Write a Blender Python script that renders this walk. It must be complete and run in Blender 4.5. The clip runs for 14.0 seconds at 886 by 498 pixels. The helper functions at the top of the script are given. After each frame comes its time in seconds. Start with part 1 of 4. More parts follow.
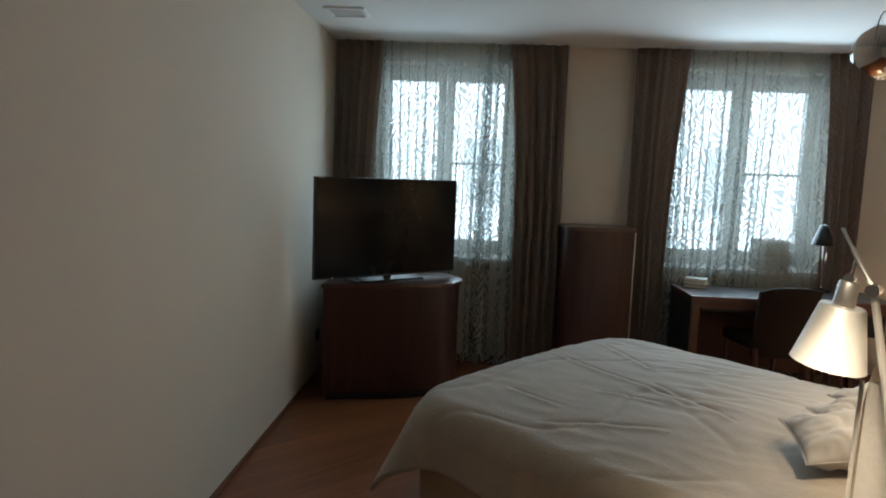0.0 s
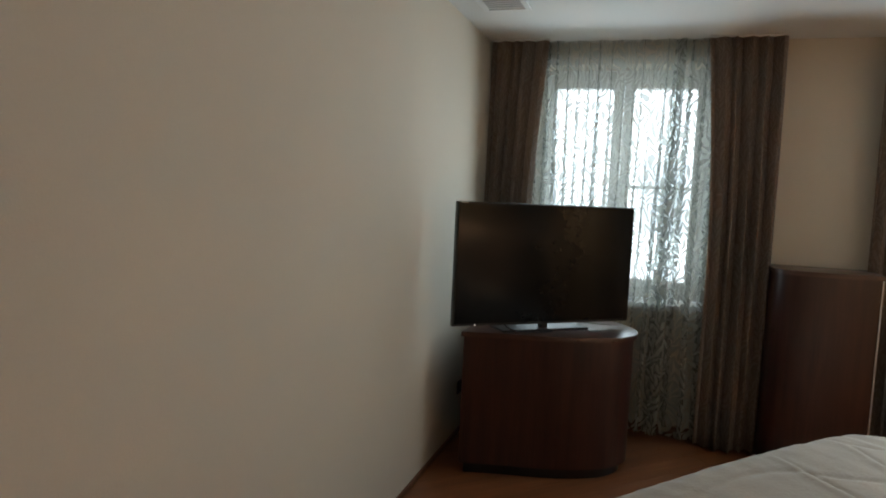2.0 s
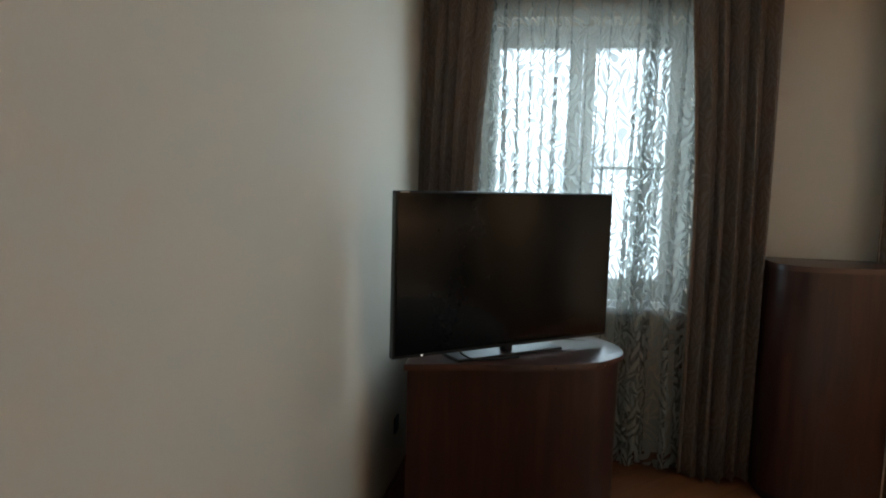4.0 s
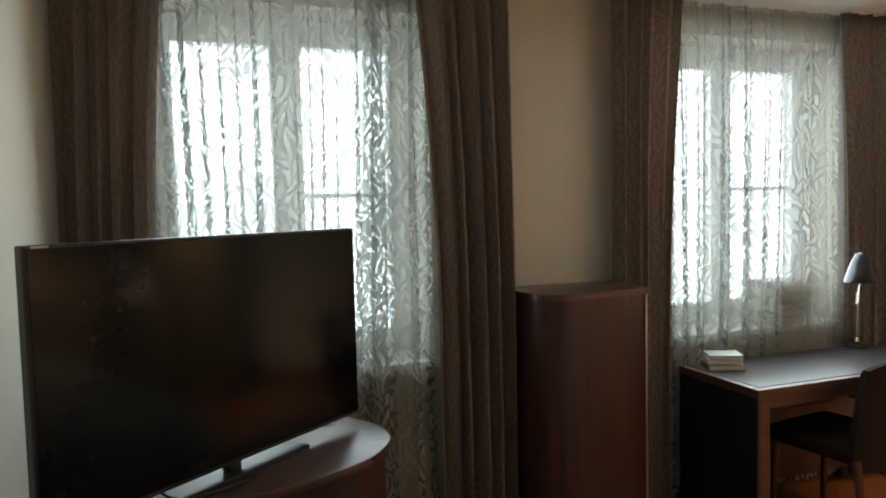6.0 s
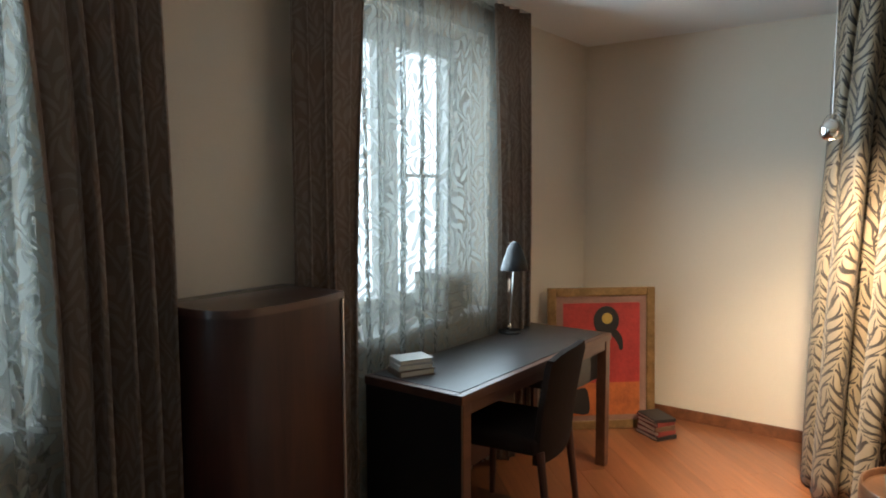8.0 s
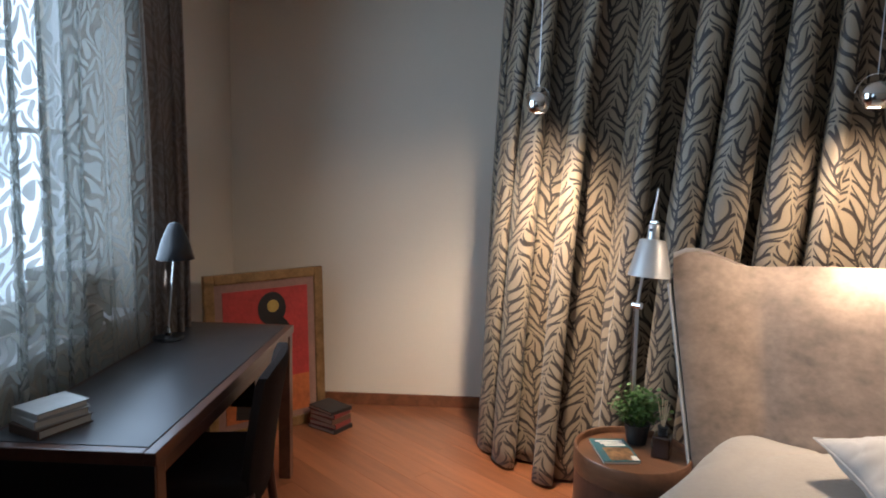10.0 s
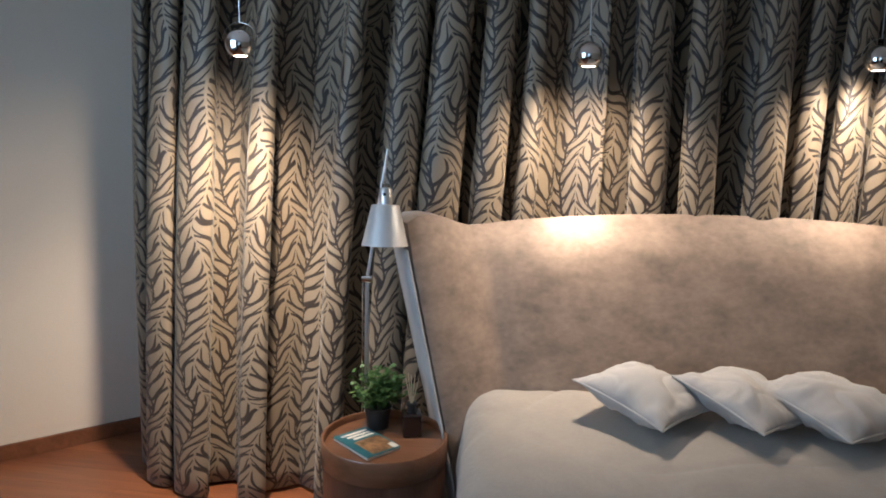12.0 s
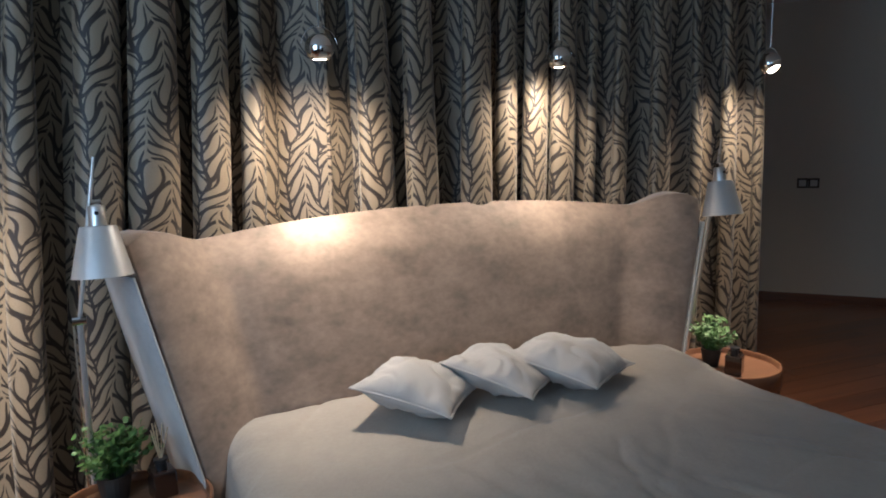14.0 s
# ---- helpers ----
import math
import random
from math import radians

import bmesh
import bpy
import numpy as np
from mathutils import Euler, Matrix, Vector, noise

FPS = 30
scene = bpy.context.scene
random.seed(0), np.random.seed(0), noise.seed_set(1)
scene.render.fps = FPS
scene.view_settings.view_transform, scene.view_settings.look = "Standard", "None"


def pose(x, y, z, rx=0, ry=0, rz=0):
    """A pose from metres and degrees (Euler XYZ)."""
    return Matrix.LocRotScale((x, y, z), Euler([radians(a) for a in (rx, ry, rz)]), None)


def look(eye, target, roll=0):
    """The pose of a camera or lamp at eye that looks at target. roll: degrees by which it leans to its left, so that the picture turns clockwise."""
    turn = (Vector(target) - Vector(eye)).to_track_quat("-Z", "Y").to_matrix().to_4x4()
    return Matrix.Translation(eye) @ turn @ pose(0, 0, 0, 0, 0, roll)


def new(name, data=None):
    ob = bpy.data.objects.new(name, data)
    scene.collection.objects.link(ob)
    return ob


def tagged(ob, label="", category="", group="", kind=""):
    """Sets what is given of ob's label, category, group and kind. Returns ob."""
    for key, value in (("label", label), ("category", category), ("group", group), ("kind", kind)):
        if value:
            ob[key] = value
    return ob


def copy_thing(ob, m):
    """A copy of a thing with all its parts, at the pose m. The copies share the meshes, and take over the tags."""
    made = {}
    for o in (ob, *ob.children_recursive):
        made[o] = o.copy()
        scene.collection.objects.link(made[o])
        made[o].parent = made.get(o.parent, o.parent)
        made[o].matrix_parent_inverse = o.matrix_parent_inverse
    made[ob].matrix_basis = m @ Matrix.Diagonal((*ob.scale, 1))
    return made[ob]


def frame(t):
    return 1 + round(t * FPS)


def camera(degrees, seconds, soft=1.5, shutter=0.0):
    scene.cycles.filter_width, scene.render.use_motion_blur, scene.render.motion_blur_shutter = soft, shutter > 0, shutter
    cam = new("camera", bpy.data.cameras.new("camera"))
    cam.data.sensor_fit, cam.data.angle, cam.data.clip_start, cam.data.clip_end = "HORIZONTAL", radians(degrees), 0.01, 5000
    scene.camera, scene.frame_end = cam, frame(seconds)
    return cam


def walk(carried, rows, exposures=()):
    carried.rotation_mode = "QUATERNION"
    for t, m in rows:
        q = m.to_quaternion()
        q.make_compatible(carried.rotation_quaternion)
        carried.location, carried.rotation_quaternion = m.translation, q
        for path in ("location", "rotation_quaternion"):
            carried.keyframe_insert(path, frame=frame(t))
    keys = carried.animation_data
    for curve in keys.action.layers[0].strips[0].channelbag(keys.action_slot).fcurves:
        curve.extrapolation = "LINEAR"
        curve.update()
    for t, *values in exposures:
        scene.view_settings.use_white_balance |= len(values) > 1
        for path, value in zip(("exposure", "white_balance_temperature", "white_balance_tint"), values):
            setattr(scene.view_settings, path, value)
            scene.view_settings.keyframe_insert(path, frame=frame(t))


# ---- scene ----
cam = camera(66.3, 14.0, soft=1.9)
PATH = [
    (0, (1.178, -0.311, 1.553), (1.075, 1.673, 1.325), 2.2),
    (0.5, (1.149, -0.13, 1.556), (0.972, 1.846, 1.303), 1.9),
    (1, (1.128, 0.054, 1.572), (0.932, 2.032, 1.351), 0.9),
    (1.5, (1.087, 0.287, 1.533), (0.696, 2.24, 1.349), 2.1),
    (2, (1.107, 0.532, 1.544), (0.524, 2.437, 1.37), 2.6),
    (2.2, (1.088, 0.595, 1.562), (0.477, 2.489, 1.367), 2.2),
    (4.3, (0.672, 1.522, 1.55), (0.51, 3.504, 1.343), 0.4),
    (4.5, (0.643, 1.608, 1.564), (0.612, 3.598, 1.368), -0.9),
    (5, (0.609, 1.856, 1.552), (0.824, 3.839, 1.405), 1.1),
    (5.5, (0.606, 2.063, 1.552), (0.974, 4.025, 1.434), 1.1),
    (6, (0.526, 2.241, 1.547), (1.175, 4.129, 1.43), -1.4),
    (6.5, (0.495, 2.408, 1.544), (1.317, 4.225, 1.389), 0.2),
    (7, (0.559, 2.615, 1.545), (1.53, 4.358, 1.411), 1.2),
    (7.5, (0.621, 2.795, 1.553), (1.917, 4.309, 1.381), 2.2),
    (8, (0.599, 3.007, 1.552), (2.193, 4.201, 1.374), -0.2),
    (8.5, (0.683, 3.179, 1.542), (2.456, 4.089, 1.369), 0.5),
    (8.7, (0.724, 3.239, 1.555), (2.556, 4.028, 1.404), 0.8),
    (10.8, (1.22, 3.923, 1.529), (3.141, 3.472, 1.201), 2.0),
    (11, (1.288, 3.982, 1.517), (3.167, 3.375, 1.198), 1.9),
    (11.5, (1.424, 4.116, 1.517), (3.154, 3.163, 1.206), 0.7),
    (12, (1.573, 4.177, 1.497), (3.166, 3.011, 1.177), 1.0),
    (12.5, (1.724, 4.217, 1.525), (3.138, 2.84, 1.199), 0.1),
    (13, (1.786, 4.295, 1.523), (2.877, 2.649, 1.203), -0.8),
    (13.5, (1.876, 4.353, 1.498), (2.772, 2.6, 1.141), -0.7),
    (14, (1.932, 4.296, 1.483), (2.73, 2.49, 1.165), -1.5),
]
EXPOSURES = [(0, 0.55, 6300, 8), (1.2, 0.72, 6550, 10), (2.2, 0.84, 7150, 13), (5, 0.80, 6300, 8), (5.6, 0.92, 6600, 9), (6.3, 1.05, 7900, 13), (7.5, 0.88, 7400, 12), (8.7, 0.42, 5850, 10), (11, 0.0, 5850, 22), (12.5, -0.10, 5450, 13), (14, -0.20, 5350, 13)]
walk(cam, [(t, look(eye, target, roll)) for t, eye, target, roll in PATH], EXPOSURES)

# ---- light ----
world = bpy.data.worlds.new("sky")
scene.world = world
world.use_nodes = True
_wn = world.node_tree.nodes
_sky = _wn.new("ShaderNodeTexSky")
_sky.sky_type, _sky.sun_disc = "NISHITA", False
_sky.sun_elevation, _sky.sun_rotation = radians(35), radians(150)
_wn["Background"].inputs["Strength"].default_value = 0.12
world.node_tree.links.new(_sky.outputs[0], _wn["Background"].inputs[0])


# ---- plan, metres ----
XE, YN, YS, ZC = 5.12, 5.12, -2.27, 2.54          # east, north and south walls, ceiling
BED_AT, BED_TURN = (2.884, 1.943), 49.0           # bed's head on the floor; the bed stands askew
WINDOWS = ((0.28, 1.46), (2.60, 3.86))            # openings in the north wall
SILL, HEAD = 0.87, 2.40
PENDANTS = ((1.65, 0.33), (0.55, 0.11), (-0.39, 0.06), (-1.48, 0.10))  # in the bed's frame


# sky light falling in through the two window openings
for (wa, wb), watts in zip(WINDOWS, (4.6, 19)):
    ld = bpy.data.lights.new("sky_light", "AREA")
    ld.shape, ld.size, ld.size_y = "RECTANGLE", wb - wa - 0.06, 1.4
    ld.energy, ld.spread, ld.color = watts, radians(165), (0.64, 0.85, 1.0)
    scene.collection.objects.link(lo := bpy.data.objects.new("sky_light", ld))
    lo.matrix_world = pose((wa + wb) / 2, YN - 0.23, 1.68, -84, 0, 0)


def bed_pose(x, y, z=0, rz=0):
    return pose(BED_AT[0], BED_AT[1], 0, 0, 0, BED_TURN) @ pose(x, y, z, 0, 0, rz)


# ---- materials ----
def mat(name, col, rough=0.6, metal=0.0, var=0.12, scale=6.0, grain=60.0, bump=0.05, stretch=(1, 1, 1), sheen=0.0,
        emit=None, power=0.0, coat=0.0, islands=False, piece=0.0):
    """A plain surface: two scales of mottling, relief and uneven gloss."""
    m = bpy.data.materials.new(name)
    m.use_nodes = True
    nt = m.node_tree
    n, l = nt.nodes, nt.links
    b = n["Principled BSDF"]
    b.inputs["Metallic"].default_value = metal
    b.inputs["Sheen Weight"].default_value = sheen
    b.inputs["Coat Weight"].default_value = coat
    tc = n.new("ShaderNodeTexCoord")
    mp = n.new("ShaderNodeMapping")
    mp.inputs["Scale"].default_value = stretch
    l.new(tc.outputs["Object"], mp.inputs[0])
    big, small = n.new("ShaderNodeTexNoise"), n.new("ShaderNodeTexNoise")
    big.inputs["Scale"].default_value, small.inputs["Scale"].default_value = scale, grain
    big.inputs["Detail"].default_value, small.inputs["Detail"].default_value = 4, 3
    l.new(mp.outputs[0], big.inputs[0]), l.new(mp.outputs[0], small.inputs[0])
    add = n.new("ShaderNodeMath")
    add.operation = "MULTIPLY_ADD"
    add.inputs[1].default_value = 0.5
    l.new(small.outputs[0], add.inputs[0]), l.new(big.outputs[0], add.inputs[2])
    val = add.outputs[0]
    if piece:
        oi = n.new("ShaderNodeObjectInfo")
        pa = n.new("ShaderNodeMath")
        pa.operation = "MULTIPLY_ADD"
        pa.inputs[1].default_value = piece
        l.new(oi.outputs["Random"], pa.inputs[0]), l.new(val, pa.inputs[2])
        val = pa.outputs[0]
    mid = 0.75 + piece / 2
    ramp = n.new("ShaderNodeMapRange")
    ramp.inputs["From Min"].default_value, ramp.inputs["From Max"].default_value = mid - 0.3 - piece / 2, mid + 0.3 + piece / 2
    l.new(val, ramp.inputs[0])
    mix = n.new("ShaderNodeMix")
    mix.data_type = "RGBA"
    mix.inputs[6].default_value = (*[c * (1 - var) for c in col], 1)
    mix.inputs[7].default_value = (*[min(1, c * (1 + var)) for c in col], 1)
    l.new(ramp.outputs[0], mix.inputs[0]), l.new(mix.outputs[2], b.inputs["Base Color"])
    rr = n.new("ShaderNodeMapRange")
    rr.inputs["To Min"].default_value, rr.inputs["To Max"].default_value = max(0.02, rough - 0.08), min(1, rough + 0.08)
    l.new(big.outputs[0], rr.inputs[0]), l.new(rr.outputs[0], b.inputs["Roughness"])
    if bump:
        bp = n.new("ShaderNodeBump")
        bp.inputs["Strength"].default_value, bp.inputs["Distance"].default_value = min(1, bump * 4), 0.004
        l.new(small.outputs[0], bp.inputs["Height"]), l.new(bp.outputs[0], b.inputs["Normal"])
    if emit:
        b.inputs["Emission Color"].default_value = (*emit, 1)
        b.inputs["Emission Strength"].default_value = power
    return m


def nodes_of(name):
    m = bpy.data.materials.new(name)
    m.use_nodes = True
    return m, m.node_tree.nodes, m.node_tree.links


def calc(n, l, op, a, b=None, c=None):
    k = n.new("ShaderNodeMath")
    k.operation = op
    for i, v in enumerate((a, b, c)):
        if v is None:
            continue
        if isinstance(v, (int, float)):
            k.inputs[i].default_value = v
        else:
            l.new(v, k.inputs[i])
    return k.outputs[0]


def leaf_mask(n, l, wide, high, fill=0.40, wobble=0.03, sweep=1.7, full=1.0, line=0.0, curl=0.9):
    """1 inside the leaves of upright vines, on UV in metres: columns of paired leaves that sweep up from a stem."""
    uv = n.new("ShaderNodeUVMap")
    nz = n.new("ShaderNodeTexNoise")
    nz.inputs["Scale"].default_value, nz.inputs["Detail"].default_value = 5.0, 1
    l.new(uv.outputs[0], nz.inputs[0])
    off = n.new("ShaderNodeVectorMath")
    off.operation = "SUBTRACT"
    off.inputs[1].default_value = (0.5, 0.5, 0.5)
    l.new(nz.outputs["Color"], off.inputs[0])
    sc = n.new("ShaderNodeVectorMath")
    sc.operation = "SCALE"
    sc.inputs["Scale"].default_value = wobble * 4
    l.new(off.outputs[0], sc.inputs[0])
    ad = n.new("ShaderNodeVectorMath")
    l.new(uv.outputs[0], ad.inputs[0]), l.new(sc.outputs[0], ad.inputs[1])
    sp = n.new("ShaderNodeSeparateXYZ")
    l.new(ad.outputs[0], sp.inputs[0])
    drift = calc(n, l, "MULTIPLY", calc(n, l, "SINE", calc(n, l, "MULTIPLY", sp.outputs[1], 13.0)), wide * 0.13)
    col = calc(n, l, "DIVIDE", calc(n, l, "ADD", sp.outputs[0], drift), wide)
    cid = calc(n, l, "FLOOR", col)
    s = calc(n, l, "MULTIPLY_ADD", calc(n, l, "FRACT", col), 2.0, -1.0)
    side = calc(n, l, "GREATER_THAN", s, 0.0)
    r = calc(n, l, "ABSOLUTE", s)
    rows = calc(n, l, "DIVIDE", sp.outputs[1], high)
    rows = calc(n, l, "ADD", rows, calc(n, l, "MULTIPLY", side, 0.45))
    rows = calc(n, l, "ADD", rows, calc(n, l, "MULTIPLY", cid, 0.37))
    rows = calc(n, l, "SUBTRACT", rows, calc(n, l, "MULTIPLY", calc(n, l, "POWER", r, curl), sweep))
    p = calc(n, l, "ABSOLUTE", calc(n, l, "SUBTRACT", calc(n, l, "FRACT", rows), 0.5))
    belly = calc(n, l, "SINE", calc(n, l, "MULTIPLY", calc(n, l, "POWER", r, 0.8), math.pi))
    edge = calc(n, l, "MULTIPLY", calc(n, l, "POWER", belly, full), fill)
    d = calc(n, l, "SUBTRACT", edge, p)
    mr = n.new("ShaderNodeMapRange")
    mr.inputs["From Min"].default_value, mr.inputs["From Max"].default_value = -0.015, 0.03
    l.new(d, mr.inputs[0])
    mask = mr.outputs[0]
    if line:
        # only a line of even width round each leaf and the stem stay dark
        out = n.new("ShaderNodeMapRange")
        out.inputs["From Min"].default_value, out.inputs["From Max"].default_value = -line - 0.02, -line + 0.02
        out.inputs["To Min"].default_value, out.inputs["To Max"].default_value = 1.0, 0.0
        l.new(d, out.inputs[0])
        mask = calc(n, l, "MAXIMUM", mask, out.outputs[0])
        mask = calc(n, l, "MAXIMUM", mask, calc(n, l, "GREATER_THAN", r, 0.95))
        mask = calc(n, l, "MULTIPLY", mask, calc(n, l, "GREATER_THAN", r, 0.06))
    return mask, uv


def leaf_fabric():
    m, n, l = nodes_of("leaf_print_satin")
    b = n["Principled BSDF"]
    mask, uv = leaf_mask(n, l, 0.132, 0.061, 0.345, 0.037, 1.5, 0.55, 0.20, 1.0)
    nz = n.new("ShaderNodeTexNoise")
    nz.inputs["Scale"].default_value = 260
    l.new(uv.outputs[0], nz.inputs[0])
    mx = n.new("ShaderNodeMix")
    mx.data_type = "RGBA"
    mx.inputs[6].default_value, mx.inputs[7].default_value = (0.022, 0.013, 0.008, 1), (0.29, 0.226, 0.150, 1)
    l.new(mask, mx.inputs[0])
    w = n.new("ShaderNodeMix")
    w.data_type, w.blend_type = "RGBA", "MULTIPLY"
    w.inputs[0].default_value = 0.35
    l.new(mx.outputs[2], w.inputs[6]), l.new(nz.outputs[0], w.inputs[7])
    l.new(w.outputs[2], b.inputs["Base Color"])
    b.inputs["Roughness"].default_value = 0.5
    b.inputs["Sheen Weight"].default_value = 0.15
    bp = n.new("ShaderNodeBump")
    bp.inputs["Strength"].default_value, bp.inputs["Distance"].default_value = 0.3, 0.002
    l.new(mask, bp.inputs["Height"]), l.new(bp.outputs[0], b.inputs["Normal"])
    return m


def lace_fabric():
    """A thin voile that lets daylight through, with an opaque leaf vine woven in."""
    m, n, l = nodes_of("leaf_voile")
    out = n["Material Output"]
    mask, uv = leaf_mask(n, l, 0.088, 0.070, 0.34, 0.06, 1.1, 0.8)
    clear, cloth, thin, mx, top = (n.new("ShaderNode" + k) for k in ("BsdfTransparent", "BsdfDiffuse", "BsdfTranslucent", "MixShader", "MixShader"))
    clear.inputs[0].default_value = (0.95, 0.97, 0.98, 1)
    cloth.inputs[0].default_value = (0.60, 0.60, 0.55, 1)
    thin.inputs[0].default_value = (0.37, 0.385, 0.36, 1)
    mx.inputs[0].default_value = 0.6
    l.new(cloth.outputs[0], mx.inputs[1]), l.new(thin.outputs[0], mx.inputs[2])
    dens = calc(n, l, "MULTIPLY_ADD", mask, 0.60, 0.27)
    l.new(dens, top.inputs[0]), l.new(clear.outputs[0], top.inputs[1]), l.new(mx.outputs[0], top.inputs[2])
    l.new(top.outputs[0], out.inputs[0])
    return m


def drape_fabric():
    m, n, l = nodes_of("brown_damask")
    b = n["Principled BSDF"]
    mask, uv = leaf_mask(n, l, 0.075, 0.060, 0.31, 0.05, 1.2, 0.8)
    mx = n.new("ShaderNodeMix")
    mx.data_type = "RGBA"
    mx.inputs[6].default_value, mx.inputs[7].default_value = (0.20, 0.145, 0.112, 1), (0.33, 0.27, 0.22, 1)
    l.new(mask, mx.inputs[0]), l.new(mx.outputs[2], b.inputs["Base Color"])
    b.inputs["Roughness"].default_value = 0.7
    b.inputs["Sheen Weight"].default_value = 0.3
    tr = n.new("ShaderNodeBsdfTranslucent")
    tr.inputs[0].default_value = (0.50, 0.34, 0.25, 1)
    ms = n.new("ShaderNodeMixShader")
    ms.inputs[0].default_value = 0.4
    l.new(b.outputs[0], ms.inputs[1]), l.new(tr.outputs[0], ms.inputs[2]), l.new(ms.outputs[0], n["Material Output"].inputs[0])
    return m


def glass_mat():
    m, n, l = nodes_of("window_glass")
    b = n["Principled BSDF"]
    b.inputs["Transmission Weight"].default_value, b.inputs["Roughness"].default_value, b.inputs["IOR"].default_value = 1.0, 0.0, 1.1
    b.inputs["Base Color"].default_value = (0.95, 0.98, 0.97, 1)
    return m


def wood(name, dark, light, scale=1.0, rough=0.35, coat=0.2, piece=0.0, axis=0):
    """Long grain along one axis, pores and slow colour drift."""
    m, n, l = nodes_of(name)
    b = n["Principled BSDF"]
    tc, mp = n.new("ShaderNodeTexCoord"), n.new("ShaderNodeMapping")
    st = [14 * scale] * 3
    st[axis] = 0.9 * scale
    mp.inputs["Scale"].default_value = st
    l.new(tc.outputs["Object"], mp.inputs[0])
    src = mp.outputs[0]
    oi = n.new("ShaderNodeObjectInfo")
    if piece:
        va = n.new("ShaderNodeVectorMath")
        cb = n.new("ShaderNodeCombineXYZ")
        l.new(calc(n, l, "MULTIPLY", oi.outputs["Random"], 40.0), cb.inputs[0])
        l.new(src, va.inputs[0]), l.new(cb.outputs[0], va.inputs[1])
        src = va.outputs[0]
    g, f = n.new("ShaderNodeTexNoise"), n.new("ShaderNodeTexNoise")
    g.inputs["Scale"].default_value, g.inputs["Detail"].default_value, g.inputs["Distortion"].default_value = 1.0, 5, 0.6
    f.inputs["Scale"].default_value, f.inputs["Detail"].default_value = 6.0, 3
    l.new(src, g.inputs[0]), l.new(src, f.inputs[0])
    v = calc(n, l, "MULTIPLY_ADD", f.outputs[0], 0.4, g.outputs[0])
    lo, hi = 0.45, 0.95
    if piece:
        v = calc(n, l, "MULTIPLY_ADD", oi.outputs["Random"], piece, v)
        hi += piece
    mr = n.new("ShaderNodeMapRange")
    mr.inputs["From Min"].default_value, mr.inputs["From Max"].default_value = lo, hi
    l.new(v, mr.inputs[0])
    mx = n.new("ShaderNodeMix")
    mx.data_type = "RGBA"
    mx.inputs[6].default_value, mx.inputs[7].default_value = (*dark, 1), (*light, 1)
    l.new(mr.outputs[0], mx.inputs[0]), l.new(mx.outputs[2], b.inputs["Base Color"])
    l.new(calc(n, l, "MULTIPLY_ADD", g.outputs[0], 0.16, rough - 0.08), b.inputs["Roughness"])
    b.inputs["Coat Weight"].default_value = coat
    b.inputs["Coat Roughness"].default_value = 0.25
    bp = n.new("ShaderNodeBump")
    bp.inputs["Strength"].default_value, bp.inputs["Distance"].default_value = 0.12, 0.002
    l.new(f.outputs[0], bp.inputs["Height"]), l.new(bp.outputs[0], b.inputs["Normal"])
    return m


M_WALL = mat("beige_paint", (0.70, 0.62, 0.51), 0.85, var=0.03, scale=1.2, grain=120, bump=0.03)
M_CEIL = mat("white_ceiling_paint", (0.74, 0.73, 0.70), 0.9, var=0.02, scale=1.0, grain=90, bump=0.02)
M_FLOOR = wood("red_hardwood", (0.125, 0.042, 0.018), (0.36, 0.135, 0.055), 1.0, 0.32, 0.3, piece=0.35, axis=0)
M_GAP = mat("floor_joint", (0.07, 0.026, 0.013), 0.9)
M_BASE = wood("baseboard_wood", (0.11, 0.04, 0.018), (0.24, 0.09, 0.04), 1.0, 0.4)
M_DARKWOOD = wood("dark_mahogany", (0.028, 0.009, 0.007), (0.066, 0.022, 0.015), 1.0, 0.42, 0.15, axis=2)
M_TOPWOOD = wood("mahogany_top", (0.045, 0.018, 0.013), (0.10, 0.042, 0.030), 1.0, 0.3, 0.4, axis=0)
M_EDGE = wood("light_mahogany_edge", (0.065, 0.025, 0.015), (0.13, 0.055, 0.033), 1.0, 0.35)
M_LEATHERTOP = mat("desk_leather", (0.045, 0.040, 0.040), 0.33, var=0.15, grain=200, bump=0.03)
M_WHITE = mat("white_frame_paint", (0.78, 0.78, 0.76), 0.4, var=0.03, bump=0.01)
M_GLASS = glass_mat()
M_LEAF, M_LACE, M_DRAPE = leaf_fabric(), lace_fabric(), drape_fabric()
M_VELVET = mat("taupe_velvet", (0.25, 0.178, 0.128), 0.7, var=0.42, scale=6.5, grain=34, bump=0.04, sheen=0.35, stretch=(1, 1, 1.35))
M_PIPE = mat("grey_piping", (0.46, 0.45, 0.43), 0.7, sheen=0.3)
M_COVER = mat("cream_bedspread", (0.35, 0.305, 0.25), 0.85, var=0.09, scale=9, grain=70, bump=0.10, sheen=0.25)
M_BEDBASE = mat("beige_bed_base", (0.40, 0.30, 0.21), 0.85, var=0.1, grain=200, bump=0.06)
M_PILLOW = mat("off_white_linen", (0.42, 0.40, 0.375), 0.85, var=0.05, grain=300, bump=0.12, sheen=0.2)
M_CHROME = mat("chrome", (0.75, 0.74, 0.72), 0.08, 1.0, var=0.03, bump=0)
M_ALU = mat("brushed_aluminium", (0.70, 0.70, 0.69), 0.38, 0.9, var=0.06, grain=200, bump=0.02)
M_SHADE = mat("satin_metal_shade", (0.56, 0.56, 0.55), 0.42, 0.45, var=0.04, bump=0.01)
